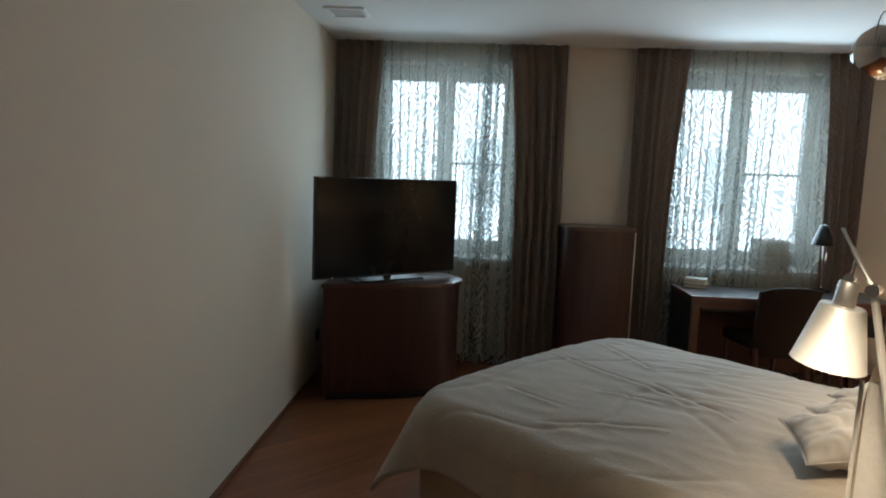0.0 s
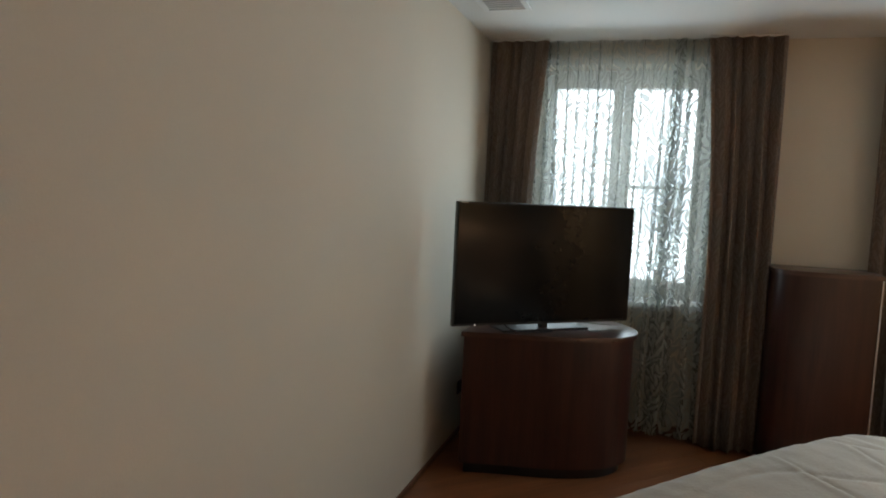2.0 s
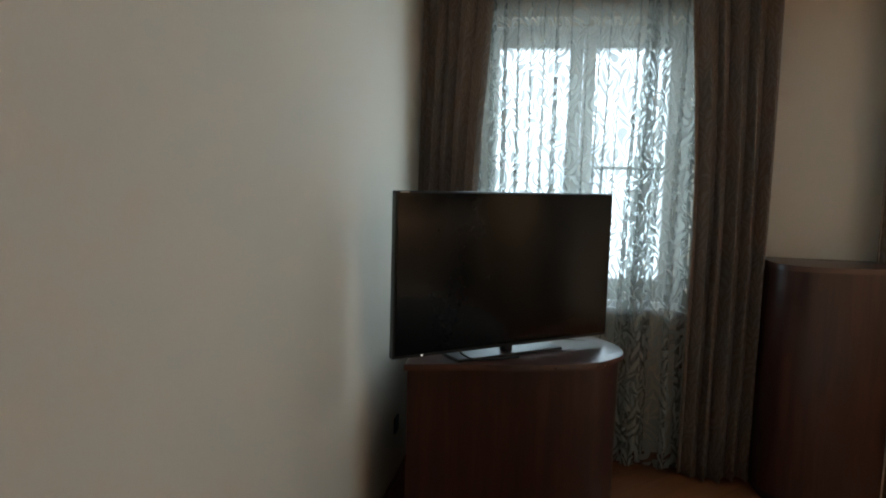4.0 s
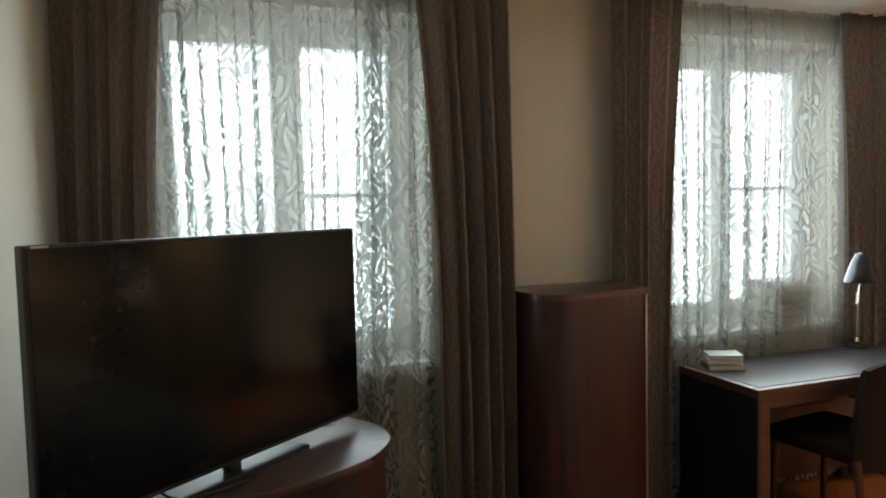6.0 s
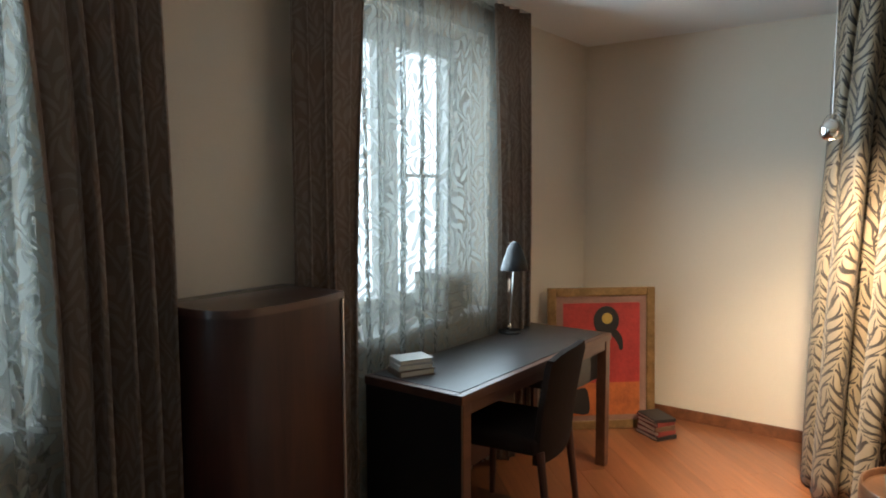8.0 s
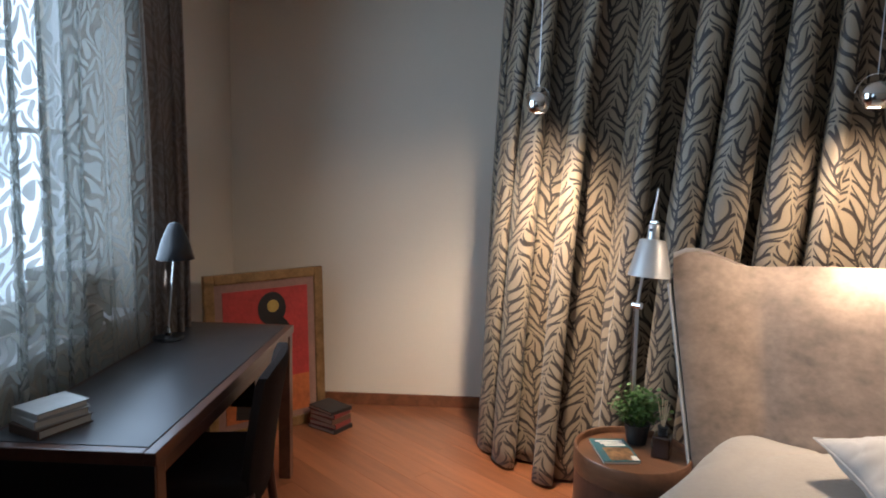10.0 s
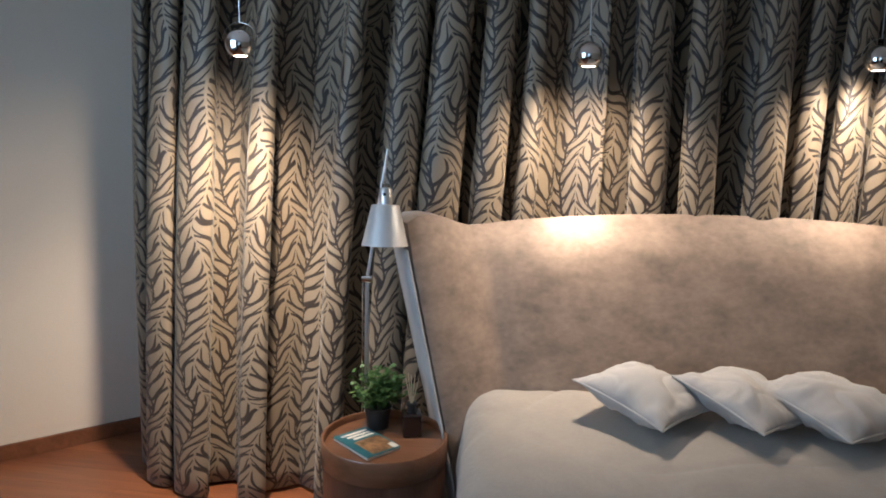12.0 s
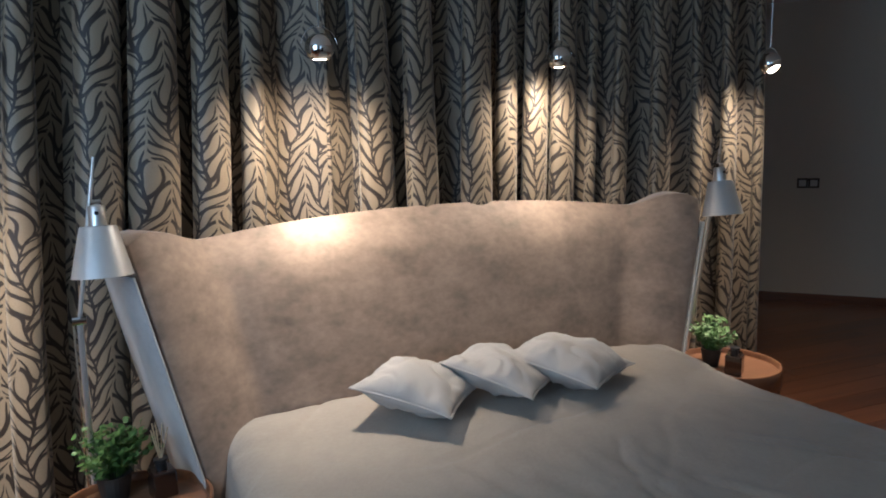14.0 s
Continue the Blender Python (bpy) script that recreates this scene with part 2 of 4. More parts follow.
M_BLACK = mat("black_plastic", (0.012, 0.012, 0.013), 0.35, var=0.1, bump=0.01)
M_SCREEN = mat("tv_glass", (0.005, 0.005, 0.006), 0.13, var=0.05, bump=0)
M_SCREEN.node_tree.nodes["Principled BSDF"].inputs["Specular IOR Level"].default_value = 0.18
M_TABLE = wood("walnut_drum", (0.07, 0.030, 0.018), (0.15, 0.070, 0.042), 1.0, 0.4, axis=2)
M_TABLETOP = wood("walnut_tray", (0.112, 0.049, 0.023), (0.215, 0.10, 0.05), 1.0, 0.32, axis=0)
M_LEAFGREEN = mat("plant_leaf", (0.075, 0.15, 0.035), 0.5, var=0.4, scale=30, grain=90, bump=0.02)
M_POT = mat("dark_pot", (0.02, 0.02, 0.02), 0.5, var=0.2)
M_REED = mat("reed_sticks", (0.55, 0.42, 0.26), 0.8)
M_CHAIR = mat("brown_chair_fabric", (0.024, 0.016, 0.013), 0.95, var=0.15, grain=220, bump=0.1)
M_CHAIR.node_tree.nodes["Principled BSDF"].inputs["Specular IOR Level"].default_value = 0.15
M_GOLD = mat("worn_gilt_frame", (0.27, 0.16, 0.065), 0.45, 0.5, var=0.35, scale=18, grain=80, bump=0.1)
M_PAPER = mat("book_pages", (0.66, 0.62, 0.54), 0.9, var=0.06, grain=300)
M_LAMP = mat("halogen_glow", (1, 0.9, 0.75), 0.5, emit=(1.0, 0.80, 0.55), power=60)
M_BRONZE = mat("dark_bronze", (0.06, 0.05, 0.045), 0.4, 0.6, var=0.1)
M_PALE = mat("pale_plastic", (0.62, 0.60, 0.55), 0.5, var=0.03, bump=0.0)


# ---- mesh helpers ----
def part(name, bm, material, parent=None, label="", smooth=False):
    me = bpy.data.meshes.new(name)
    bm.normal_update()
    bm.to_mesh(me)
    bm.free()
    if smooth:
        me.polygons.foreach_set("use_smooth", [True] * len(me.polygons))
    me.materials.append(material)
    ob = new(name, me)
    if parent is not None:
        ob.parent = parent
    if label:
        ob["label"] = label
    return ob


def thing(name, m, label, category, group="", kind=""):
    ob = new(name)
    ob.matrix_world = m
    ob.empty_display_size = 0.1
    return tagged(ob, label, category, group, kind)


def box(x0, x1, y0, y1, z0, z1, bevel=0.0, bm=None, segs=2):
    own = bm is None
    t = bmesh.new()
    bmesh.ops.create_cube(t, size=1)
    for v in t.verts:
        v.co = Vector(((x0 + x1) / 2 + v.co.x * (x1 - x0), (y0 + y1) / 2 + v.co.y * (y1 - y0), (z0 + z1) / 2 + v.co.z * (z1 - z0)))
    if bevel:
        bmesh.ops.bevel(t, geom=t.edges[:], offset=bevel, segments=segs, affect="EDGES", profile=0.6)
    if own:
        return t
    me = bpy.data.meshes.new("tmp")
    t.to_mesh(me)
    t.free()
    bm.from_mesh(me)
    bpy.data.meshes.remove(me)
    return bm


def lathe(profile, n=32, bm=None, at=(0, 0, 0)):
    """Turns (radius, height) pairs round z; open where the radius is not 0."""
    bm = bm or bmesh.new()
    rings = []
    for r, z in profile:
        if r < 1e-6:
            rings.append([bm.verts.new((at[0], at[1], at[2] + z))])
        else:
            rings.append([bm.verts.new((at[0] + r * math.cos(2 * math.pi * i / n), at[1] + r * math.sin(2 * math.pi * i / n), at[2] + z)) for i in range(n)])
    for a, b in zip(rings, rings[1:]):
        for i in range(n):
            j = (i + 1) % n
            if len(a) == 1 and len(b) > 1:
                bm.faces.new((a[0], b[j], b[i]))
            elif len(b) == 1 and len(a) > 1:
                bm.faces.new((a[i], a[j], b[0]))
            elif len(a) > 1:
                bm.faces.new((a[i], a[j], b[j], b[i]))
    bmesh.ops.recalc_face_normals(bm, faces=bm.faces[:])
    return bm


def rod(a, b, r, bm=None, n=10, r2=None):
    bm = bm or bmesh.new()
    a, b = Vector(a), Vector(b)
    q = (b - a).to_track_quat("Z", "Y")
    ends = []
    for p, rr in ((a, r), (b, r2 or r)):
        ends.append([bm.verts.new(p + q @ Vector((rr * math.cos(2 * math.pi * i / n), rr * math.sin(2 * math.pi * i / n), 0))) for i in range(n)])
    for i in range(n):
        j = (i + 1) % n
        bm.faces.new((ends[0][i], ends[0][j], ends[1][j], ends[1][i]))
    bm.faces.new(ends[0][::-1]), bm.faces.new(ends[1])
    return bm


def prism(outline, z0, z1, bevel=0.0):
    bm = bmesh.new()
    lo = [bm.verts.new((x, y, z0)) for x, y in outline]
    hi = [bm.verts.new((x, y, z1)) for x, y in outline]
    bm.faces.new(lo[::-1])
    top = bm.faces.new(hi)
    for i in range(len(lo)):
        j = (i + 1) % len(lo)
        bm.faces.new((lo[i], lo[j], hi[j], hi[i]))
    bmesh.ops.recalc_face_normals(bm, faces=bm.faces[:])
    if bevel:
        bmesh.ops.bevel(bm, geom=list(top.edges), offset=bevel, segments=2, affect="EDGES", profile=0.6)
    return bm


def spline(points, per=8):
    """A smooth closed or open run of plan points through those given."""
    out = []
    for i in range(len(points) - 1):
        p0, p1, p2, p3 = points[max(0, i - 1)], points[i], points[i + 1], points[min(len(points) - 1, i + 2)]
        for k in range(per):
            t = k / per
            out.append(tuple(0.5 * (2 * b + (c - a) * t + (2 * a - 5 * b + 4 * c - d) * t * t + (3 * b - a - 3 * c + d) * t ** 3)
                             for a, b, c, d in zip(p0, p1, p2, p3)))
    out.append(points[-1])
    return out


def cord(name, points, r, material, parent, label="", closed=False):
    """A thin round cord through the points."""
    cu = bpy.data.curves.new(name, "CURVE")
    cu.dimensions, cu.bevel_depth, cu.bevel_resolution = "3D", r, 2
    sp = cu.splines.new("POLY")
    sp.points.add(len(points) - 1)
    for q, p in zip(sp.points, points):
        q.co = (*p, 1)
    sp.use_cyclic_u = closed
    cu.materials.append(material)
    ob = new(name, cu)
    ob.parent = parent
    return tagged(ob, label)


def bend(ob, angle=35):
    ob.data.polygons.foreach_set("use_smooth", [True] * len(ob.data.polygons))
    ob.data.set_sharp_from_angle(angle=radians(angle))
    return ob


def cloth(length, z0, z1, folds, depth, seed, rows=26, per=14, gather=0.0, hem=0.0, top_depth=0.6, lap=0.35):
    """A hanging cloth along x with uneven folds, pleated at the top; UV in metres of fabric."""
    rnd = random.Random(seed)
    n = folds * per
    amp, run = [], []
    for i in range(folds):
        amp.append(depth * rnd.uniform(0.45, 1.35))
        run.append(rnd.uniform(0.5, 1.55))
    total = sum(run)
    starts = [sum(run[:i]) / total for i in range(folds + 1)]
    bm = bmesh.new()
    uvl = bm.loops.layers.uv.new("UVMap")
    grid, us = [], []
    drift = [rnd.uniform(-1, 1) for _ in range(folds + 1)]
    for r in range(rows + 1):
        f = r / rows
        line, u, last = [], 0.0, None
        ul = []
        for i in range(n + 1):
            k = min(folds - 1, i // per)
            t = (i - k * per) / per
            a = amp[k] * (1 - t) + amp[min(folds - 1, k + 1)] * t
            a *= top_depth + (1 - top_depth) * min(1, f * 2.2)
            s = starts[k] + (starts[k + 1] - starts[k]) * t
            x = length * (s + 0.012 * math.sin(3 * f + 5 * s + seed)) + gather * f * (0.5 - s)
            x += lap * a * math.sin(4 * math.pi * (k + t)) + 0.02 * f * (drift[k] * (1 - t) + drift[k + 1] * t)
            y = a * math.sin(2 * math.pi * (k + t)) + 0.012 * f * math.sin(9 * s + 4 * f + seed) + hem * f
            z = z1 + (z0 - z1) * f + (0.008 * math.sin(7 * s + seed) if r == rows else 0)
            p = Vector((x, y, z))
            if last is not None:
                u += math.hypot(p.x - last.x, p.y - last.y)
            last = p
            line.append(bm.verts.new(p)), ul.append(u)
        grid.append(line), us.append(ul)
    for r in range(rows):
        for i in range(n):
            fc = bm.faces.new((grid[r + 1][i], grid[r + 1][i + 1], grid[r][i + 1], grid[r][i]))
            for lp, (rr, ii) in zip(fc.loops, ((r + 1, i), (r + 1, i + 1), (r, i + 1), (r, i))):
                lp[uvl].uv = (us[rows // 2][ii], z1 + (z0 - z1) * rr / rows)
    return bm


def thick(ob, t, offset=0.0):
    s = ob.modifiers.new("thickness", "SOLIDIFY")
    s.thickness, s.offset = t, offset
    return ob


# ---- structure ----
bm = box(-0.25, XE + 0.25, YS - 0.25, YN + 0.38, -0.2, -0.012)
floor = tagged(part("floor", bm, M_GAP), "red-brown hardwood plank floor with a satin finish", "floor", kind="structure")
tagged(part("ceiling", box(-0.25, XE + 0.25, YS - 0.25, YN + 0.38, ZC, ZC + 0.2), M_CEIL), "smooth white painted ceiling", "ceiling", kind="structure")
tagged(part("wall_west", box(-0.25, 0, YS, YN, -0.012, ZC), M_WALL), "smooth wall painted warm beige", "wall", kind="structure")
tagged(part("wall_east", box(XE, XE + 0.25, YS, YN, -0.012, ZC), M_WALL), "smooth wall painted warm beige", "wall", kind="structure")
tagged(part("wall_south", box(-0.25, XE + 0.25, YS - 0.25, YS, -0.012, ZC), M_WALL), "plain painted wall of the dark hallway", "wall", kind="structure")
bm = bmesh.new()
edges_x = [-0.25] + [v for w in WINDOWS for v in w] + [XE + 0.25]
for i in range(0, len(edges_x), 2):
    box(edges_x[i], edges_x[i + 1], YN, YN + 0.38, -0.012, ZC, bm=bm)
for a, b in WINDOWS:
    box(a, b, YN, YN + 0.38, -0.012, SILL - 0.03, bm=bm)
    box(a, b, YN, YN + 0.38, HEAD, ZC, bm=bm)
tagged(part("wall_north", bm, M_WALL), "beige painted outer wall with two tall window openings", "wall", kind="structure")
for nm, dims in (("baseboard_east", (XE - 0.016, XE, 0.2, YN, 0, 0.075)), ("baseboard_west", (0, 0.012, YS, YN, 0, 0.03)),
                 ("baseboard_south", (0.016, XE - 0.016, YS, YS + 0.016, 0, 0.075)), ("baseboard_north", (0.016, XE - 0.016, YN - 0.016, YN, 0, 0.075))):
    tagged(part(nm, box(*dims, 0.004), M_BASE), "reddish wooden baseboard along the wall", "baseboard", kind="structure")


def window(name, a, b):
    """A two-leaf white casement in its reveal, with sill, handle and a glazing bar in the right leaf."""
    y = YN + 0.22
    w = thing(name, pose(a, y, SILL), "white two-leaf casement window behind voile", "window", kind="structure")
    width, height, c = b - a, HEAD - SILL, 0.055
    bm = bmesh.new()
    box(0, c, 0, 0.08, 0, height, 0.004, bm), box(width - c, width, 0, 0.08, 0, height, 0.004, bm)
    box(c, width - c, 0, 0.08, 0, c, 0.004, bm), box(c, width - c, 0, 0.08, height - c, height, 0.004, bm)
    part("window_frame", bm, M_WHITE, w)
    part("window_sill", box(-0.0, width, -0.245, 0, -0.03, 0.0, 0.006), M_WHITE, w)
    for k in range(2):
        x0 = c + k * (width - 2 * c) / 2
        x1 = x0 + (width - 2 * c) / 2
        s = 0.068
        bm = bmesh.new()
        z0, z1 = c + 0.002, height - c - 0.002
        box(x0 + 0.002, x0 + s, -0.02, 0.05, z0, z1, 0.006, bm), box(x1 - s, x1 - 0.002, -0.02, 0.05, z0, z1, 0.006, bm)
        box(x0 + s, x1 - s, -0.02, 0.05, z0, z0 + s, 0.006, bm), box(x0 + s, x1 - s, -0.02, 0.05, z1 - s, z1, 0.006, bm)
        if k:
            box(x0 + s, x1 - s, 0.0, 0.03, 0.74, 0.762, 0.003, bm)
        leaf = part("sash", bm, M_WHITE, w)
        pane = part("pane", box(x0 + s - 0.005, x1 - s + 0.005, 0.012, 0.018, z0 + s - 0.005, z1 - s + 0.005), M_GLASS, leaf)
        pane.visible_shadow = False
    bm = bmesh.new()
    box(width / 2 - 0.015, width / 2 + 0.015, -0.032, -0.02, 0.68, 0.78, 0.004, bm)
    box(width / 2 - 0.01, width / 2 + 0.01, -0.055, -0.03, 0.62, 0.75, 0.006, bm)
    part("window_handle", bm, M_ALU, w)
    return w


for i, (a, b) in enumerate(WINDOWS):
    window("window_%d" % (i + 1), a, b)

# daylight view beyond the windows: pale sky and the blurred house over the street
m, n, l = nodes_of("street_view")
em = n.new("ShaderNodeEmission")
tc, bk = n.new("ShaderNodeTexCoord"), n.new("ShaderNodeTexBrick")
bk.offset = 0.0
bk.inputs["Color1"].default_value = bk.inputs["Color2"].default_value = (0.40, 0.50, 0.60, 1)
bk.inputs["Mortar"].default_value = (0.74, 0.92, 1.06, 1)
bk.inputs["Scale"].default_value, bk.inputs["Mortar Size"].default_value, bk.inputs["Mortar Smooth"].default_value = 1.0, 0.9, 0.15
bk.inputs["Brick Width"].default_value, bk.inputs["Row Height"].default_value = 2.6, 3.1
mp = n.new("ShaderNodeMapping")
mp.inputs["Rotation"].default_value = (radians(-90), 0, 0)
l.new(tc.outputs["Object"], mp.inputs[0]), l.new(mp.outputs[0], bk.inputs[0]), l.new(bk.outputs[0], em.inputs[0]), l.new(em.outputs[0], n["Material Output"].inputs[0])
em.inputs[1].default_value = 2.15
bm = bmesh.new()
bm.faces.new([bm.verts.new(p) for p in ((-14, 15, -8), (20, 15, -8), (20, 15, 14), (-14, 15, 14))])
tagged(part("backdrop", bm, m), "bright hazy view of a pale house over the street", "backdrop", kind="structure")

# ---- window dressing ----
def drape(x, length, folds, seed, label, hold):
    t = thing("drape", pose(x, 4.985, 0), label, "curtain", "brown drapes at the windows")
    bm = cloth(length, 0.015, ZC - 0.012, folds, 0.045, seed)
    for v in bm.verts:
        f = 1 - v.co.z / ZC
        v.co.x = hold + (v.co.x - hold) * (1 - 0.20 * math.sin(min(1, f * 1.7) * math.pi / 2))
    ob = part("fabric", bm, M_DRAPE, t, smooth=True)
    thick(ob, 0.004)
    part("curtain_rail", box(0, length, -0.012, 0.012, ZC - 0.012, ZC, 0.002), M_WHITE, t)
    return t


DRAPE = "heavy grey-brown patterned drape hanging to the floor beside the window"
drape(0.02, 0.38, 4, 1, DRAPE, 0.0)
drape(1.36, 0.43, 5, 2, DRAPE, 0.43)
drape(2.31, 0.40, 5, 3, DRAPE, 0.0)
drape(3.72, 0.33, 4, 4, DRAPE, 0.33)
for x, ln, sd in ((0.24, 1.30, 11), (2.54, 1.34, 12)):
    t = thing("voile_curtain", pose(x, 5.055, 0), "translucent white voile with a woven leaf vine over the window", "curtain", "voile curtains")
    part("fabric", cloth(ln, 0.03, ZC - 0.001, 10, 0.036, sd, rows=20, per=18, lap=0.95), M_LACE, t, smooth=True)

# ---- tv cabinet and tv ----
plan = spline([(0.17, 4.0), (0.37, 4.05), (0.70, 4.12), (0.94, 4.23), (1.05, 4.36), (1.075, 4.46), (1.05, 4.58), (0.97, 4.70), (0.85, 4.80)], 5) + [(0.70, 4.86), (0.17, 4.86)]
t = thing("tv_cabinet", pose(0, 0, 0), "dark mahogany low cabinet with a rounded end, in the corner", "cabinet")
inner = [(0.5 + (x - 0.5) * 0.965, 4.45 + (y - 4.45) * 0.965) for x, y in plan]
bend(part("body", prism(inner, 0.06, 0.765), M_DARKWOOD, t), 30)
bend(part("plinth", prism([(0.5 + (x - 0.5) * 0.9, 4.45 + (y - 4.45) * 0.9) for x, y in plan], 0, 0.06), M_BLACK, t), 30)
bend(part("cabinet_top", prism(plan, 0.765, 0.792, 0.006), M_TOPWOOD, t, "polished reddish top with a rounded end"), 30)

TV_L, TV_R = Vector((0.140, 3.916, 0)), Vector((1.009, 4.613, 0))
ang = math.degrees(math.atan2(TV_R.y - TV_L.y, TV_R.x - TV_L.x))
mid = (TV_L + TV_R) / 2
t = thing("television", pose(mid.x, mid.y, 0.792, 0, 0, ang), "large black flat-screen television, switched off, on the cabinet", "television")
part("casing", box(-0.555, 0.555, 0.0, 0.035, 0.036, 0.698, 0.006), M_BLACK, t)
part("rear_housing", box(-0.36, 0.36, 0.035, 0.075, 0.10, 0.46, 0.015), M_BLACK, t)
part("screen", box(-0.546, 0.546, -0.003, 0.002, 0.050, 0.690, 0.0), M_SCREEN, t, "glossy black screen")
part("maker_badge", box(-0.538, -0.50, -0.005, -0.003, 0.691, 0.696), M_PALE, t)
part("standby_light", box(-0.43, -0.424, -0.005, -0.003, 0.040, 0.046), mat("standby_led", (0.9, 0.9, 0.9), emit=(1, 0.95, 0.9), power=0.6), t)
part("stand_neck", box(-0.022, 0.022, 0.005, 0.04, 0.012, 0.10, 0.004), M_BLACK, t)
bm = bmesh.new()
box(-0.27, 0.27, -0.03, 0.15, 0.0, 0.012, 0.005, bm)
part("stand_base", bm, M_BLACK, t)
cu = bpy.data.curves.new("tv_cable", "CURVE")
cu.dimensions, cu.bevel_depth = "3D", 0.004
sp = cu.splines.new("BEZIER")
pts = ((0.34, 4.15, 0.88), (0.40, 4.11, 0.815), (0.52, 4.15, 0.797), (0.62, 4.22, 0.797))
sp.bezier_points.add(len(pts) - 1)
for q, p in zip(sp.bezier_points, pts):
    q.co, q.handle_left_type, q.handle_right_type = p, "AUTO", "AUTO"
cu.materials.append(M_BLACK)
tagged(new("tv_cable", cu), "thin black cable lying on the cabinet top", "cable")

# ---- tall curved cabinet between the windows ----
plan = spline([(1.80, 4.94), (1.815, 4.82), (1.88, 4.745), (2.02, 4.725), (2.18, 4.735), (2.34, 4.775)], 6) + [(2.34, 5.10), (1.80, 5.10)]
t = thing("curved_cabinet", pose(0, 0, 0), "tall mahogany cabinet with a bowed front between the drapes", "cabinet")
bend(part("body", prism(plan, 0.05, 1.155), M_DARKWOOD, t), 30)
bend(part("plinth", prism([(2.07 + (x - 2.07) * 0.95, 4.95 + (y - 4.95) * 0.9) for x, y in plan], 0, 0.05), M_BLACK, t), 30)
big = [(2.07 + (x - 2.07) * 1.03, 4.94 + (y - 4.94) * 1.04) for x, y in plan]
bend(part("cabinet_top", prism([(x, min(y, 5.10)) for x, y in big], 1.155, 1.182, 0.006), M_TOPWOOD, t), 30)
part("edge_trim", box(2.336, 2.343, 4.766, 4.776, 0.05, 1.155, 0.002), M_ALU, t, "thin pale metal strip on the front edge")

# ---- desk ----
DX0, DX1, DY0, DY1 = 2.69, 4.13, 4.483, 5.0
t = thing("desk", pose(0, 0, 0), "dark wooden writing desk with a leather-like top below the window", "desk")
bm = box(DX0 + 0.035, DX1 - 0.035, DY0 + 0.035, DY1 - 0.02, 0.735, 0.752, 0.002)
part("writing_surface", bm, M_LEATHERTOP, t, "matt black inset top")
bm = bmesh.new()
box(DX0, DX1, DY0, DY0 + 0.035, 0.712, 0.75, 0.004, bm), box(DX0, DX1, DY1 - 0.02, DY1, 0.712, 0.75, 0.004, bm)
box(DX0, DX0 + 0.035, DY0 + 0.035, DY1 - 0.02, 0.712, 0.75, 0.004, bm), box(DX1 - 0.035, DX1, DY0 + 0.035, DY1 - 0.02, 0.712, 0.75, 0.004, bm)
part("top_frame", bm, M_EDGE, t, "reddish wood border round the top")
for x in (DX0 + 0.014, DX1 - 0.06):
    for y in (DY0 + 0.005, DY1 - 0.06):
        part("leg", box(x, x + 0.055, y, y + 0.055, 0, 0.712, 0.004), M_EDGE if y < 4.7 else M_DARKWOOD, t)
part("side_panel", box(DX0 + 0.002, DX0 + 0.014, DY0 + 0.006, DY1 - 0.006, 0.06, 0.712, 0.002), M_BLACK, t, "black end panel")
part("front_rail", box(DX0 + 0.07, DX1 - 0.062, DY0 + 0.010, DY0 + 0.030, 0.662, 0.712, 0.002), M_EDGE, t, "reddish rail under the top")
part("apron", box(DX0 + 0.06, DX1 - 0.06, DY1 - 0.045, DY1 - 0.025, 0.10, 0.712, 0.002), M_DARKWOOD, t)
dr = part("drawer", box(DX0 + 0.10, DX0 + 0.48, DY0 + 0.05, DY1 - 0.10, 0.635, 0.71, 0.004), M_BLACK, t)
part("drawer", box(DX1 - 0.44, DX1 - 0.07, DY0 + 0.05, DY1 - 0.10, 0.50, 0.71, 0.004), M_BLACK, t)


def stack(name, m, sizes, label, group=""):
    """Books lying on one another; every book is a thing with cover boards, spine and pages."""
    z = 0.0
    for i, (w, d, h, col, turn, name_i) in enumerate(sizes):
        b = thing("book", m @ pose(0, 0, z, 0, 0, turn), label[i], "book", group)
        cm = COVERS[name_i]
        c = 0.0035
        part("page_block", box(-w / 2 + 0.004, w / 2 - 0.006, -d / 2 + 0.005, d / 2 - 0.005, c, h - c), M_PAPER, b)
        bm = bmesh.new()
        box(-w / 2, w / 2, -d / 2, d / 2, 0, c, 0.001, bm), box(-w / 2, w / 2, -d / 2, d / 2, h - c, h, 0.001, bm)
        box(-w / 2 - 0.001, -w / 2 + 0.004, -d / 2, d / 2, c * 0.5, h - c * 0.5, 0.001, bm)
        part("cover", bm, cm, b)
        z += h + 0.0005


COVERS = {k: mat("book_cover_" + k, c, 0.5, var=0.12, scale=20, bump=0.02) for k, c in
          (("cream", (0.62, 0.57, 0.47)), ("brown", (0.12, 0.07, 0.045)), ("red", (0.22, 0.04, 0.035)), ("black", (0.025, 0.022, 0.022)), ("grey", (0.38, 0.36, 0.33)))}
G = "books on the desk"
stack("book", pose(2.835, 4.855, 0.752, 0, 0, -28), [(0.17, 0.13, 0.028, 0, 4, "brown"), (0.16, 0.125, 0.024, 0, -3, "grey"), (0.155, 0.12, 0.020, 0, 2, "grey")],
      ["brown hardback lying at the bottom of a pile on the desk", "pale grey hardback in a small pile on the desk", "pale book on top of the pile on the desk"], G)
